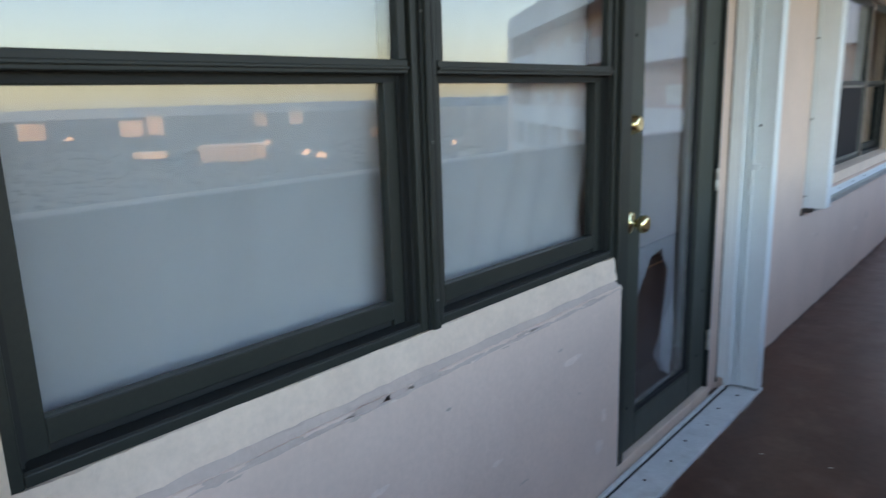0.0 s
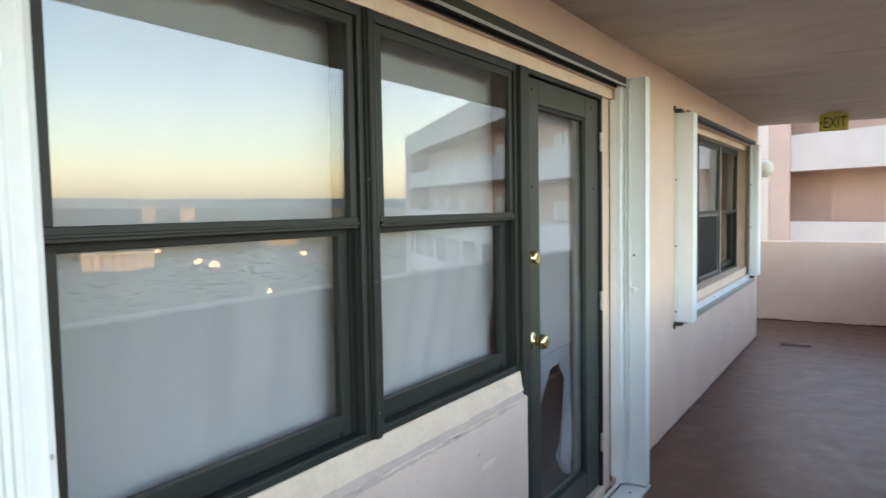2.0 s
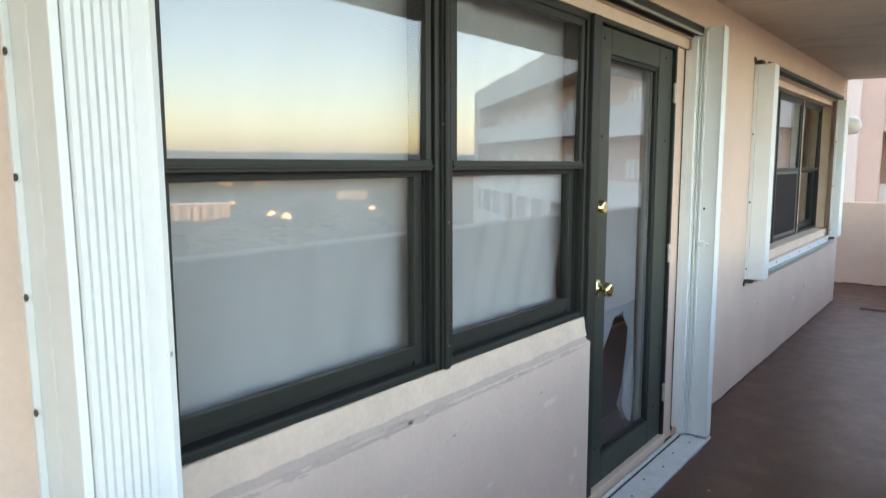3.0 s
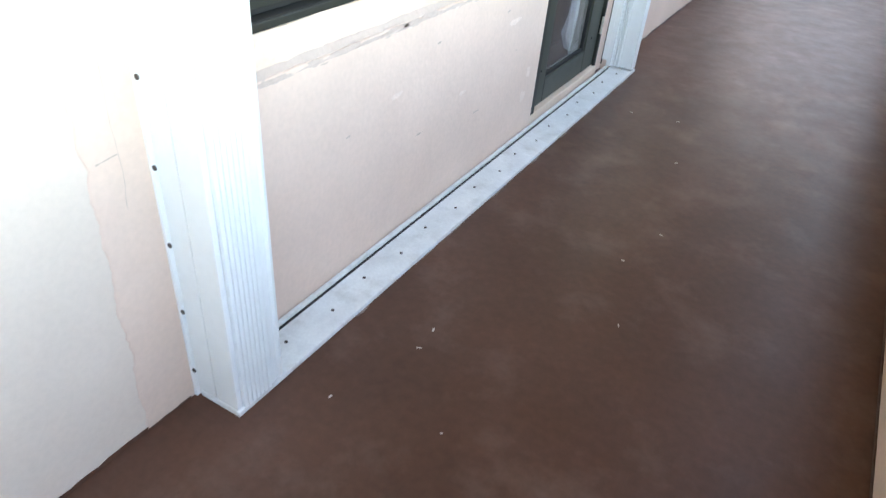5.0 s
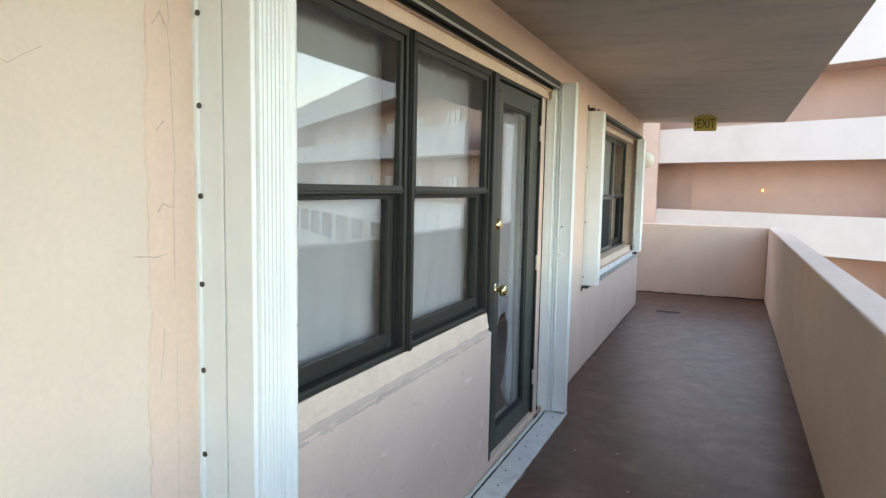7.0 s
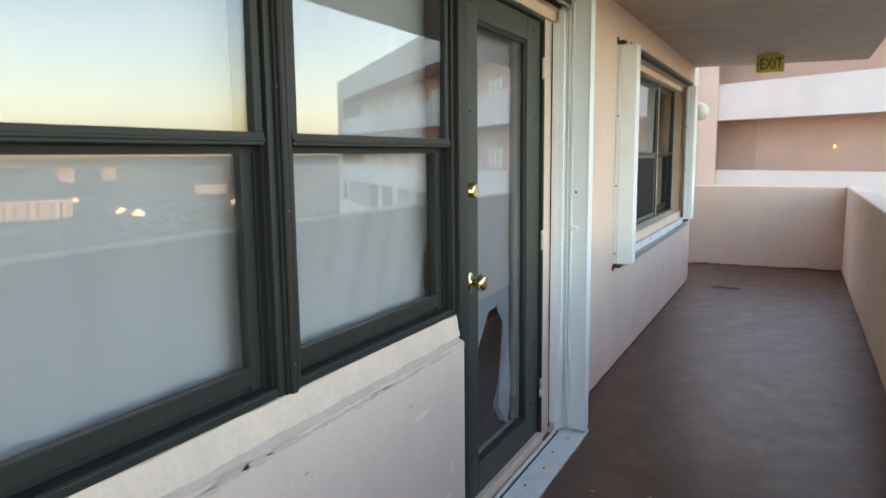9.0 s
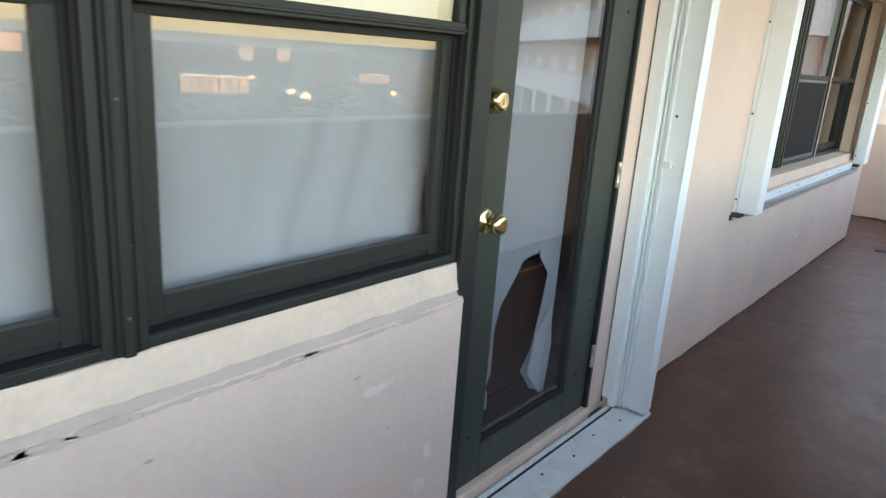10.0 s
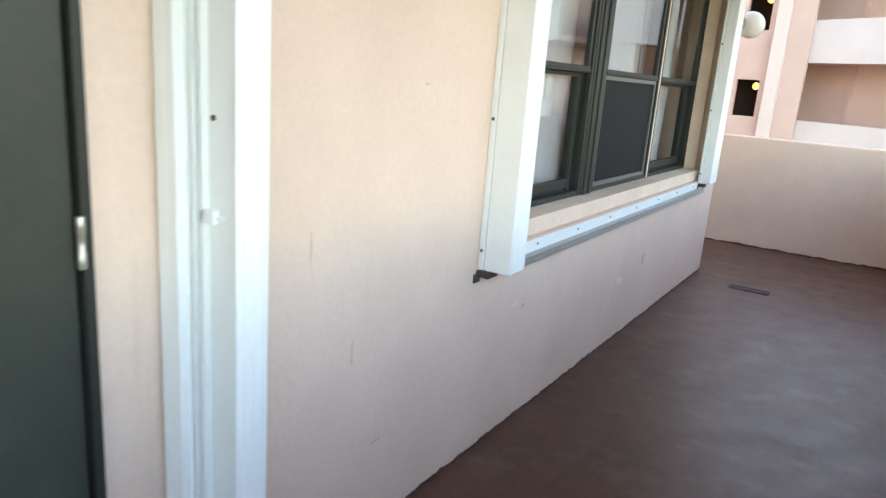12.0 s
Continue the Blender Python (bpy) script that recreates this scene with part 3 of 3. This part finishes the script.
part("channel", boxes((0.010, 0.047, -2.12, 1.08, 2.190, 2.200), (0.001, 0.010, -2.12, 1.08, 2.150, 2.200), (0.047, 0.056, -2.12, 1.08, 2.152, 2.200),
                      (0.024, 0.030, -2.12, 1.08, 2.158, 2.190), bevel=0.0015), FRAME, head_track)
part("flange", boxes((0.001, 0.004, -2.12, 1.08, 2.2, 2.222), (0.056, 0.059, -2.12, 1.08, 2.150, 2.162)), GREY_METAL, head_track)


def window_shutter(y0, y1, depth, z0, z1, label):
    s = empty("folded_window_shutter", label, "shutter", group="storm shutters of the bedroom window")
    part("side_plate", boxes((0.024, depth, y0, y0 + 0.02, z0, z1), bevel=0.003), WHITE, s)
    slats(s, 0.03, depth, y0 + 0.022, y1, z0 + 0.004, z1 - 0.004, 3, 0.004)
    ang = part("closure_angle", boxes((0.001, 0.022, y0 - 0.004, y0 + 0.014, z0, z1), bevel=0.002), WHITE, s)
    z = z0 + 0.07
    while z < z1:
        screw(ang, (0.012, y0 - 0.0075, z), "y", 0.006)
        z += 0.45
    for zz, sgn in ((z0, -1), (z1, 1)):
        br = part("bracket", boxes((0.001, 0.05, y0 - 0.012, y0 + 0.06, zz + sgn * 0.002 - 0.012 + sgn * 0.012, zz + sgn * 0.002 + sgn * 0.012 + 0.012),
                                   (0.001, 0.008, y0 - 0.03, y0 + 0.01, zz + sgn * 0.03 - 0.016, zz + sgn * 0.03 + 0.016), bevel=0.002), RUST, s, "rusty dark bracket")
    return s


window_shutter(2.285, 2.40, 0.125, 0.73, 2.15, "white folded storm shutter with rusty brackets beside the bedroom window")
window_shutter(5.42, 5.62, 0.085, 0.76, 2.15, "white folded storm shutter at the wall's far end")
sill_track = tagged(new("shutter_sill_track"), "grey aluminium shutter track along the bedroom sill", "track")
part("face_plate", boxes((0.001, 0.006, 2.40, 5.42, 0.705, 0.768), bevel=0.001), WHITE, sill_track)
part("channel", boxes((0.006, 0.055, 2.40, 5.42, 0.700, 0.715), (0.045, 0.055, 2.40, 5.42, 0.715, 0.732), (0.006, 0.030, 2.40, 5.42, 0.715, 0.722), bevel=0.002), GREY_METAL, sill_track)
for k in range(7):
    screw(sill_track, (0.0055, 2.75 + k * 0.42, 0.748), "x", 0.005)
upper_track = tagged(new("shutter_head_track"), "grey-green aluminium shutter track over the bedroom window", "track")
part("channel", boxes((0.001, 0.06, 2.40, 5.42, 2.150, 2.156), (0.052, 0.06, 2.40, 5.42, 2.156, 2.18), (0.001, 0.008, 2.40, 5.42, 2.156, 2.19), bevel=0.002), FRAME, upper_track)

# ---- exit sign, globe lamp, drain ----
sign = empty("exit_sign", "yellow exit sign with black letters hanging from the soffit", "sign")
part("sign_body", boxes((0.655, 0.905, 5.20, 5.245, 2.222, 2.385), bevel=0.006), SIGN, sign)
part("ceiling_plate", boxes((0.70, 0.86, 5.195, 5.25, 2.385, 2.40), bevel=0.002), SIGN, sign)
tc = bpy.data.curves.new("exit_text", "FONT")
tc.body, tc.size, tc.extrude, tc.align_x = "EXIT", 0.15, 0.001, "LEFT"
tc.materials.append(INK)
letters = new("letters", tc)
letters.parent = sign
letters.matrix_world = pose(0.688, 5.198, 2.252, 90, 0, 0) @ Matrix.Diagonal((0.66, 1, 1, 1))
chev = bmesh.new()
cv = [chev.verts.new((x, y, z)) for y in (5.199, 5.197) for x, z in ((0.662, 2.303), (0.680, 2.328), (0.680, 2.278))]
chev.faces.new(cv[:3]), chev.faces.new(cv[3:])
for i in range(3):
    chev.faces.new((cv[i], cv[(i + 1) % 3], cv[3 + (i + 1) % 3], cv[3 + i]))
part("arrow", chev, INK, sign, "black arrowhead")

lamp = empty("globe_lamp", "white opal glass globe wall lamp, unlit", "lamp")
gx, gy, gz = 0.045, 6.13, 1.925
part("globe", lathe([(0.10 * -math.cos(math.pi * k / 16), max(0.002, 0.10 * math.sin(math.pi * k / 16))) for k in range(17)], "y", (gx, gy, gz)), GLOBE, lamp)
part("collar", lathe([(Y_CORNER, 0.05), (Y_CORNER + 0.03, 0.05), (Y_CORNER + 0.06, 0.04)], "y", (gx - 0.06, 0, gz)), GREY_METAL, lamp)

drain = empty("floor_drain", "dark grey slotted metal drain set in the floor", "drain")
part("rim", boxes((0.30, 0.58, 5.595, 5.61, 0.001, 0.006), (0.30, 0.58, 5.68, 5.695, 0.001, 0.006), bevel=0.001), RUST, drain)
for k in range(12):
    part("slat", boxes((0.305 + k * 0.023, 0.317 + k * 0.023, 5.61, 5.68, 0.001, 0.005)), RUST, drain)
# no hole here: a thin near-black sheet paints the shade under the slats
part("pit", boxes((0.30, 0.58, 5.61, 5.68, 0.0005, 0.002)), FRAME_DARK, drain)

# ---- the wing across ----
PA, PB = Vector((-2.47, 27.22)), Vector((6.6, 22.1))
DB = Vector((0.707, 0.707))


def strip_wall(p, d, u0, u1, n0, n1, z0, z1):
    """Corners of a box along d from p: u along, n out of the back."""
    nrm = Vector((-d.y, d.x))
    return prism([tuple(p + d * u + nrm * k) for u, k in ((u0, n0), (u1, n0), (u1, n1), (u0, n1))], z0, z1)


dA = (PB - PA).normalized()
LA = (PB - PA).length
wing = empty("opposite_wing", "pink apartment wing with white balcony parapets across the court", "building", "structure")
part("roof_band", strip_wall(PA, dA, 0, LA, 0, 0.2, 5.95, 8.6), FASCIA, wing, "white roof fascia")
for zt, zb in ((4.08, 2.71), (0.80, -0.60), (-2.3, -3.7)):
    part("balcony_parapet", strip_wall(PA, dA, 0, LA, 0, 0.16, zb, zt), FASCIA, wing, "white painted balcony parapet")
    part("balcony_slab", strip_wall(PA, dA, 0, LA, 0.16, 2.4, zb, zb + 0.2), FAR_WALL, wing)
part("roof_slab", strip_wall(PA, dA, 0, LA, 0.2, 6, 5.95, 6.2), FAR_WALL, wing)
part("wall", strip_wall(PA, dA, -0.3, LA, 1.5, 1.8, -33, 8.6), FAR_WALL, wing)
part("column", strip_wall(PA, dA, LA - 0.75, LA, 0.17, 1.5, -33, 5.95), FASCIA, wing, "pale end pier")
for z0, z1 in ((2.95, 5.95), (-0.3, 2.71), (-3.5, -0.55)):
    part("pilaster", strip_wall(PA, dA, 1.45, 1.58, 1.40, 1.5, z0, z1), FAR_WALL, wing)
    bl = part("wall_light", lathe([(-0.05, 0.015), (-0.03, 0.035), (0, 0.042), (0.03, 0.035), (0.05, 0.015)], "z",
                                  (*(PA + dA * 4.6 + Vector((-dA.y, dA.x)) * 1.38), z0 + 1.95), 10), BULB, wing, "small lit wall light")

stair = empty("stair_tower", "pink stair tower with dark openings and lit yellow lamps", "building", "structure")
part("wall", boxes((-9, -3.9, 26.6, 26.9, -33, 12), (-3.9, -3.15, 26.6, 26.9, 2.05, 3.7), (-3.9, -3.15, 26.6, 26.9, -0.9, 0.80),
                   (-3.9, -3.15, 26.6, 26.9, 4.95, 6.6), (-3.9, -3.15, 26.6, 26.9, -33, -2.1), (-3.15, -1.8, 26.6, 26.9, -33, 12),
                   (-3.9, -3.15, 26.6, 26.9, 7.9, 12)), FAR_WALL, stair)
part("pier", boxes((-2.95, -2.5, 26.3, 26.6, -33, 12), bevel=0.03), PIER, stair, "pale upright pier")
# walls behind the openings, their shade put into a dark colour
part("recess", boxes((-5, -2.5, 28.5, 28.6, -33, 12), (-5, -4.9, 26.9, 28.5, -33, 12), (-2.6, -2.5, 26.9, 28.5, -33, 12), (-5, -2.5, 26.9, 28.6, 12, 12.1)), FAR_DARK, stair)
for z in (1.85, 4.75, -1.1):
    part("lamp_bulb", lathe([(-0.12, 0.03), (-0.07, 0.1), (0.05, 0.11), (0.12, 0.03)], "z", (-3.32, 27.1, z), 10), BULB, stair, "lit yellow lamp")

far = empty("court_wing", "grey-pink apartment wing with white balcony bands and small windows", "building", "structure")
PC, LB = Vector((7.3, 21.5)), 44.5
part("roof_band", strip_wall(PC, DB, 2.6, LB, 0, 0.3, 5.95, 7.75), FASCIA, far, "pale roof fascia")
part("roof_slab", strip_wall(PC, DB, 2.6, LB, 0.3, 9.5, 5.95, 6.2), FAR_WALL, far)
for zt, zb in ((4.08, 2.71), (0.80, -0.60), (-2.48, -3.88)):
    part("balcony_parapet", strip_wall(PC, DB, 2.6, LB - 3.0, 0, 0.16, zb, zt), FASCIA, far, "white balcony parapet")
    part("balcony_slab", strip_wall(PC, DB, 2.6, LB - 3.0, 0.16, 1.8, zb, zb + 0.2), FAR_WALL, far)
part("wall", strip_wall(PC, DB, 2.6, LB, 1.8, 10, -33, 7.7), FAR_WALL, far)
part("end_wall", strip_wall(PC, DB, LB - 3.0, LB, 0.05, 1.8, -33, 5.95), FAR_WALL, far, "plain end wall of the wing")
for k in range(9):
    part("pillar", strip_wall(PC, DB, 2.8 + k * 4.6, 3.7 + k * 4.6, 0.17, 0.9, -33, -0.6), FASCIA, far, "white pillar")
for k in range(7):
    for z in (3.9, 0.62):
        for q in range(3):
            part("window", strip_wall(PC, DB, 7.2 + k * 5.0 + q * 0.62, 7.62 + k * 5.0 + q * 0.62, 1.72, 1.8, z + 0.25, z + 1.15), FAR_GLASS, far)

# ---- the town below ----
tagged(part("ground", prism([(-4000, -4000), (4000, -4000), (4000, 4000), (-4000, 4000)], -34, -33), LAND),
       "dim wooded town ground far below", "ground", kind="structure")


# distance haze, painted as a blue-grey colour on an added ring
HAZE = material("painted_far_haze", (0.15, 0.20, 0.27), 1.0, spread=0.05, scale=0.003, fine=0.02)
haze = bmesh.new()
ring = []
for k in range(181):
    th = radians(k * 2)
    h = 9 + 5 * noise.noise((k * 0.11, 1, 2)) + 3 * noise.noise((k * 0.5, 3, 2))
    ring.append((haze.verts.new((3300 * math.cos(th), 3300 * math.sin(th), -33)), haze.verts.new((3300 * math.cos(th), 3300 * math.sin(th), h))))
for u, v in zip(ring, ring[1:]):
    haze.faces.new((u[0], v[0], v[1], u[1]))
structure("backdrop", haze, HAZE, "low horizon ring beyond the town with blue-grey haze painted in", "horizon")


def apartment_block(az, dist, width, height, storeys, bays, label, turn=0.0, z0=-33.0, fins=0):
    a = radians(az)
    c = Vector((math.sin(a), math.cos(a))) * dist
    out = -Vector((math.sin(a + radians(turn)), math.cos(a + radians(turn))))
    d = Vector((out.y, -out.x))
    b = empty("apartment_block", label, "building", group="distant town buildings")
    b.location = (c.x, c.y, z0)

    def bar(u0, u1, n0, n1, za, zb):
        return prism([tuple(d * u + out * k) for u, k in ((u0, n0), (u1, n0), (u1, n1), (u0, n1))], za, zb)
    w = width / 2
    part("wall", bar(-w, w, -14, 0, 0, height), CITY, b)
    part("roof", bar(-w - 0.4, w + 0.4, -14.4, 0.4, height, height + 0.9), CITY_ROOF, b)
    # shade between the bays, painted as dark bars on the face
    for j in range(1, fins):
        u = -w + width * j / fins
        part("recess", bar(u - 0.5, u + 0.5, 0, 0.2, 0, height), FAR_DARK, b, "dark bar painted as the shade between bays")
    for i in range(storeys):
        for j in range(bays):
            u = -w + width * (j + 0.5) / bays
            z = height * (i + 0.28) / storeys
            part("window", bar(u - width / bays * 0.22, u + width / bays * 0.22, 0, 0.12, z, z + height / storeys * 0.5), FAR_DARK, b)
    return b


apartment_block(58.4, 455, 40, 10, 4, 10, "long sunlit apartment block in the distant town", fins=7)
apartment_block(64.5, 520, 22, 4, 1, 6, "low sunlit building with a pale roof in the distant town", 10)
apartment_block(65.5, 950, 26, 20, 6, 5, "sunlit tower block in the distant town")
apartment_block(63.8, 980, 20, 24, 7, 4, "sunlit tower block in the distant town")
apartment_block(56.0, 1200, 20, 22, 6, 4, "pale sunlit tower in the distant town")
apartment_block(53.2, 1250, 22, 22, 6, 4, "pale sunlit tower in the distant town")
apartment_block(72.0, 1000, 30, 20, 5, 6, "pale sunlit tower in the distant town")
apartment_block(80.0, 900, 40, 14, 4, 8, "long pale block in the distant town", -12)
apartment_block(46.0, 700, 30, 8, 2, 6, "low pale building in the distant town", 8)
apartment_block(89.0, 700, 34, 12, 3, 6, "pale block in the distant town")

rng = random.Random(5)
tv, tf, hv, hf = [], [], [], []
for k in range(7000):
    az, dist = radians(rng.uniform(25, 110)), 240 + 2200 * rng.random() ** 1.5
    x, y = math.sin(az) * dist, math.cos(az) * dist
    if k % 240:
        r, h = rng.uniform(2, 5), rng.uniform(1.0, 2.3)
        base = len(tv)
        m = 7
        for ring, (rr, zz) in enumerate(((0.55, 0.15), (1.0, 0.45), (0.7, 0.8))):
            for q in range(m):
                th = 6.283 * q / m
                j = rr * r * rng.uniform(0.7, 1.2)
                tv.append((x + j * math.cos(th), y + j * math.sin(th), -33 + h * zz * rng.uniform(0.85, 1.15)))
        tv.append((x, y, -33 + h))
        for ring in range(2):
            for q in range(m):
                a_, b_ = base + ring * m + q, base + ring * m + (q + 1) % m
                tf.append((a_, b_, b_ + m, a_ + m))
        for q in range(m):
            tf.append((base + 2 * m + q, base + 2 * m + (q + 1) % m, base + 3 * m))
    else:
        w, d, h = rng.uniform(2.5, 5), rng.uniform(2.5, 4.5), rng.uniform(2, 3.2)
        base = len(hv)
        for sx in (-1, 1):
            for sy in (-1, 1):
                hv.extend([(x + sx * w, y + sy * d, -33), (x + sx * w, y + sy * d, -33 + h)])
        for sx in (-1, 1):
            hv.append((x + sx * w, y, -33 + h + 2.2))
        o = base
        hf.extend([(o, o + 2, o + 3, o + 8, o + 1), (o + 4, o + 5, o + 9, o + 7, o + 6), (o, o + 1, o + 5, o + 4), (o + 2, o + 6, o + 7, o + 3),
                   (o + 1, o + 8, o + 9, o + 5), (o + 3, o + 7, o + 9, o + 8)])
for name, vs, fs, mat, label in (("far_trees", tv, tf, LEAF, "dim green treetops of the distant town"), ("far_houses", hv, hf, CITY, "small pale houses among the distant trees")):
    me = bpy.data.meshes.new(name)
    me.from_pydata(vs, [], fs)
    me.materials.append(mat)
    tagged(new(name, me), label, "town", kind="stuff")


# ---- ragged deck paint along the wall bases, and small litter ----
def paint_line(name, pts, normal, seed, label):
    """Brown deck paint that climbs a few millimetres up a wall base with an uneven edge."""
    (xa, ya), (xb, yb) = pts
    n = max(20, int(math.hypot(xb - xa, yb - ya) * 40))
    bm = bmesh.new()
    rows = []
    for i in range(n + 1):
        f = i / n
        x, y = xa + (xb - xa) * f + normal[0] * 0.002, ya + (yb - ya) * f + normal[1] * 0.002
        h = 0.013 + 0.010 * noise.noise((x * 5, y * 5, seed)) + 0.010 * noise.noise((x * 25, y * 25, seed))
        rows.append([bm.verts.new((x + normal[0] * 0.002, y + normal[1] * 0.002, 0.0005)), bm.verts.new((x, y, max(0.002, h)))])
    for u, v in zip(rows, rows[1:]):
        bm.faces.new((u[0], v[0], v[1], u[1]))
    return structure(name, bm, FLOOR, label, "paint")


paint_line("paint_line", ((0.0, 1.185), (0.0, Y_CORNER)), (1, 0), 1.0, "ragged brown deck paint along the wall base")
paint_line("paint_line", ((0.0, -6.0), (0.0, -2.14)), (1, 0), 2.0, "ragged brown deck paint along the wall base")
paint_line("paint_line", ((X_PAR, -6.0), (X_PAR, Y_END)), (-1, 0), 3.0, "ragged brown deck paint along the parapet base")
paint_line("paint_line", ((-1.5, Y_END), (X_PAR, Y_END)), (0, -1), 4.0, "ragged brown deck paint along the end parapet")
CHIP = material("pale_chip", (0.55, 0.50, 0.44), 0.8, spread=0.1)
chips = random.Random(11)
for k in range(16):
    cx, cy = chips.uniform(0.3, 1.3), chips.uniform(-2.6, 0.6)
    w, l_, a = chips.uniform(0.003, 0.006), chips.uniform(0.006, 0.018), chips.uniform(0, 3.1)
    chip = part("paint_chip", boxes((-w / 2, w / 2, -l_ / 2, l_ / 2, 0, 0.0015)), CHIP)
    chip.matrix_world = pose(cx, cy, 0.0005, 0, 0, math.degrees(a))
    tagged(chip, "small pale flake lying on the brown floor", "flake", "flakes on the floor")


# ---- cracks, scuffs and paint smears ----
def ribbon(pts, width, x, seed):
    """A ragged narrow strip on the wall face through points of (y, z)."""
    bm = bmesh.new()
    rows = []
    for (ya, za), (yb, zb) in zip(pts, pts[1:]):
        n = max(4, int(math.hypot(yb - ya, zb - za) * 70))
        d = Vector((yb - ya, zb - za)).normalized()
        for i in range(n + 1):
            f = i / n
            y, z = ya + (yb - ya) * f, za + (zb - za) * f
            k = 0.005 * noise.noise((y * 22, z * 22, seed))
            w = width * (0.55 + 0.8 * abs(noise.noise((y * 40, z * 40, seed + 3))))
            rows.append([bm.verts.new((x, y - d.y * (k + o), z + d.x * (k + o))) for o in (-w / 2, w / 2)])
    for u, v in zip(rows, rows[1:]):
        bm.faces.new((u[0], u[1], v[1], v[0]))
    return bm


def blot(y, z, ry, rz, x, seed, flat=False):
    """An uneven thin patch of paint on the wall face, or on the floor when flat."""
    bm = bmesh.new()
    ring = []
    for k in range(26):
        th = 2 * math.pi * k / 26
        r = 1 + 0.55 * noise.noise((math.cos(th) * 1.6, math.sin(th) * 1.6, seed)) + 0.25 * noise.noise((math.cos(th) * 5, math.sin(th) * 5, seed))
        a, b = y + ry * r * math.cos(th), z + rz * r * math.sin(th)
        ring.append(bm.verts.new((b, a, x) if flat else (x, a, b)))
    bm.faces.new(ring)
    return bm


for pts, w in ((((-2.215, 2.4), (-2.213, 1.9), (-2.20, 1.55), (-2.205, 1.30)), 0.0035), (((-2.255, 1.83), (-2.235, 1.86), (-2.215, 1.83)), 0.006),
               (((-2.25, 1.62), (-2.23, 1.64)), 0.007), (((-2.25, 1.45), (-2.235, 1.47), (-2.205, 1.46)), 0.005),
               (((-2.31, 1.36), (-2.26, 1.352), (-2.225, 1.362)), 0.004), (((-2.235, 1.2), (-2.25, 1.08)), 0.003), (((-2.20, 1.15), (-2.20, 0.62)), 0.002),
               (((-2.25, 0.74), (-2.20, 0.745)), 0.005), (((-2.62, 1.72), (-2.56, 1.70), (-2.50, 1.74)), 0.002)):
    structure("wall_crack", ribbon(pts, w, 0.0042, 3.0 + w * 100), CRACK, "hairline crack and filler mark in the stucco", "crack")
scuffs = random.Random(21)
for y, z, ry, rz in ((-0.16, 0.22, 0.028, 0.022), (-0.13, 0.33, 0.018, 0.024), (-0.35, 0.60, 0.05, 0.012), (-0.75, 0.42, 0.022, 0.009), (-1.2, 0.55, 0.03, 0.01)):
    structure("wall_scuff", blot(y, z, ry, rz, -0.0025, scuffs.uniform(0, 50)), PATCH, "paler scuffed patch on the low wall", "scuff")
for y, z, ry, rz in ((-0.62, 0.30, 0.022, 0.004), (-0.42, 0.655, 0.015, 0.004), (-0.95, 0.66, 0.012, 0.004), (-1.05, 0.36, 0.02, 0.003), (-0.3, 0.47, 0.006, 0.004),
                     (-1.45, 0.5, 0.012, 0.003)):
    structure("wall_chip", blot(y, z, ry, rz, -0.0022, scuffs.uniform(0, 50)), CRACK, "small grey chip in the painted stucco", "chip")
for y, z, ry, rz in ((1.62, 0.62, 0.004, 0.03), (1.75, 0.3, 0.02, 0.004), (2.6, 0.52, 0.03, 0.008), (2.68, 0.50, 0.012, 0.012), (3.3, 0.42, 0.03, 0.006), (3.9, 0.35, 0.05, 0.02),
                     (4.3, 0.40, 0.02, 0.03), (1.9, 1.35, 0.012, 0.004), (1.45, 0.95, 0.003, 0.05)):
    structure("wall_chip", blot(y, z, ry, rz, 0.0022, scuffs.uniform(0, 50)), CRACK if ry < 0.025 else PATCH, "small scuff in the pink stucco", "chip")
for k in range(16):
    y = -1.95 + 0.12 * k + scuffs.uniform(-0.03, 0.03)
    structure("plaster_patch", blot(y, 0.766 - scuffs.uniform(0, 0.006), scuffs.uniform(0.03, 0.08), scuffs.uniform(0.005, 0.010), -0.0024, scuffs.uniform(0, 50)), ROUGH,
              "grey plaster patch along the seam", "patch")
for k in range(12):
    y = -1.9 + 0.15 * k + scuffs.uniform(-0.06, 0.06)
    structure("plaster_chip", blot(y, 0.764 - scuffs.uniform(0, 0.012), scuffs.uniform(0.006, 0.02), scuffs.uniform(0.002, 0.004), -0.0012, scuffs.uniform(0, 50)),
              PATCH if k % 2 else CRACK, "small chip along the plaster seam", "chip")
for k in range(9):
    y = -1.6 + 0.33 * k + scuffs.uniform(-0.1, 0.1)
    structure("paint_smear", blot(y, 0.158, scuffs.uniform(0.03, 0.09), scuffs.uniform(0.002, 0.007), 0.0018, scuffs.uniform(0, 50), True), SMEAR,
              "whitish paint smear on the floor beside the track", "smear")
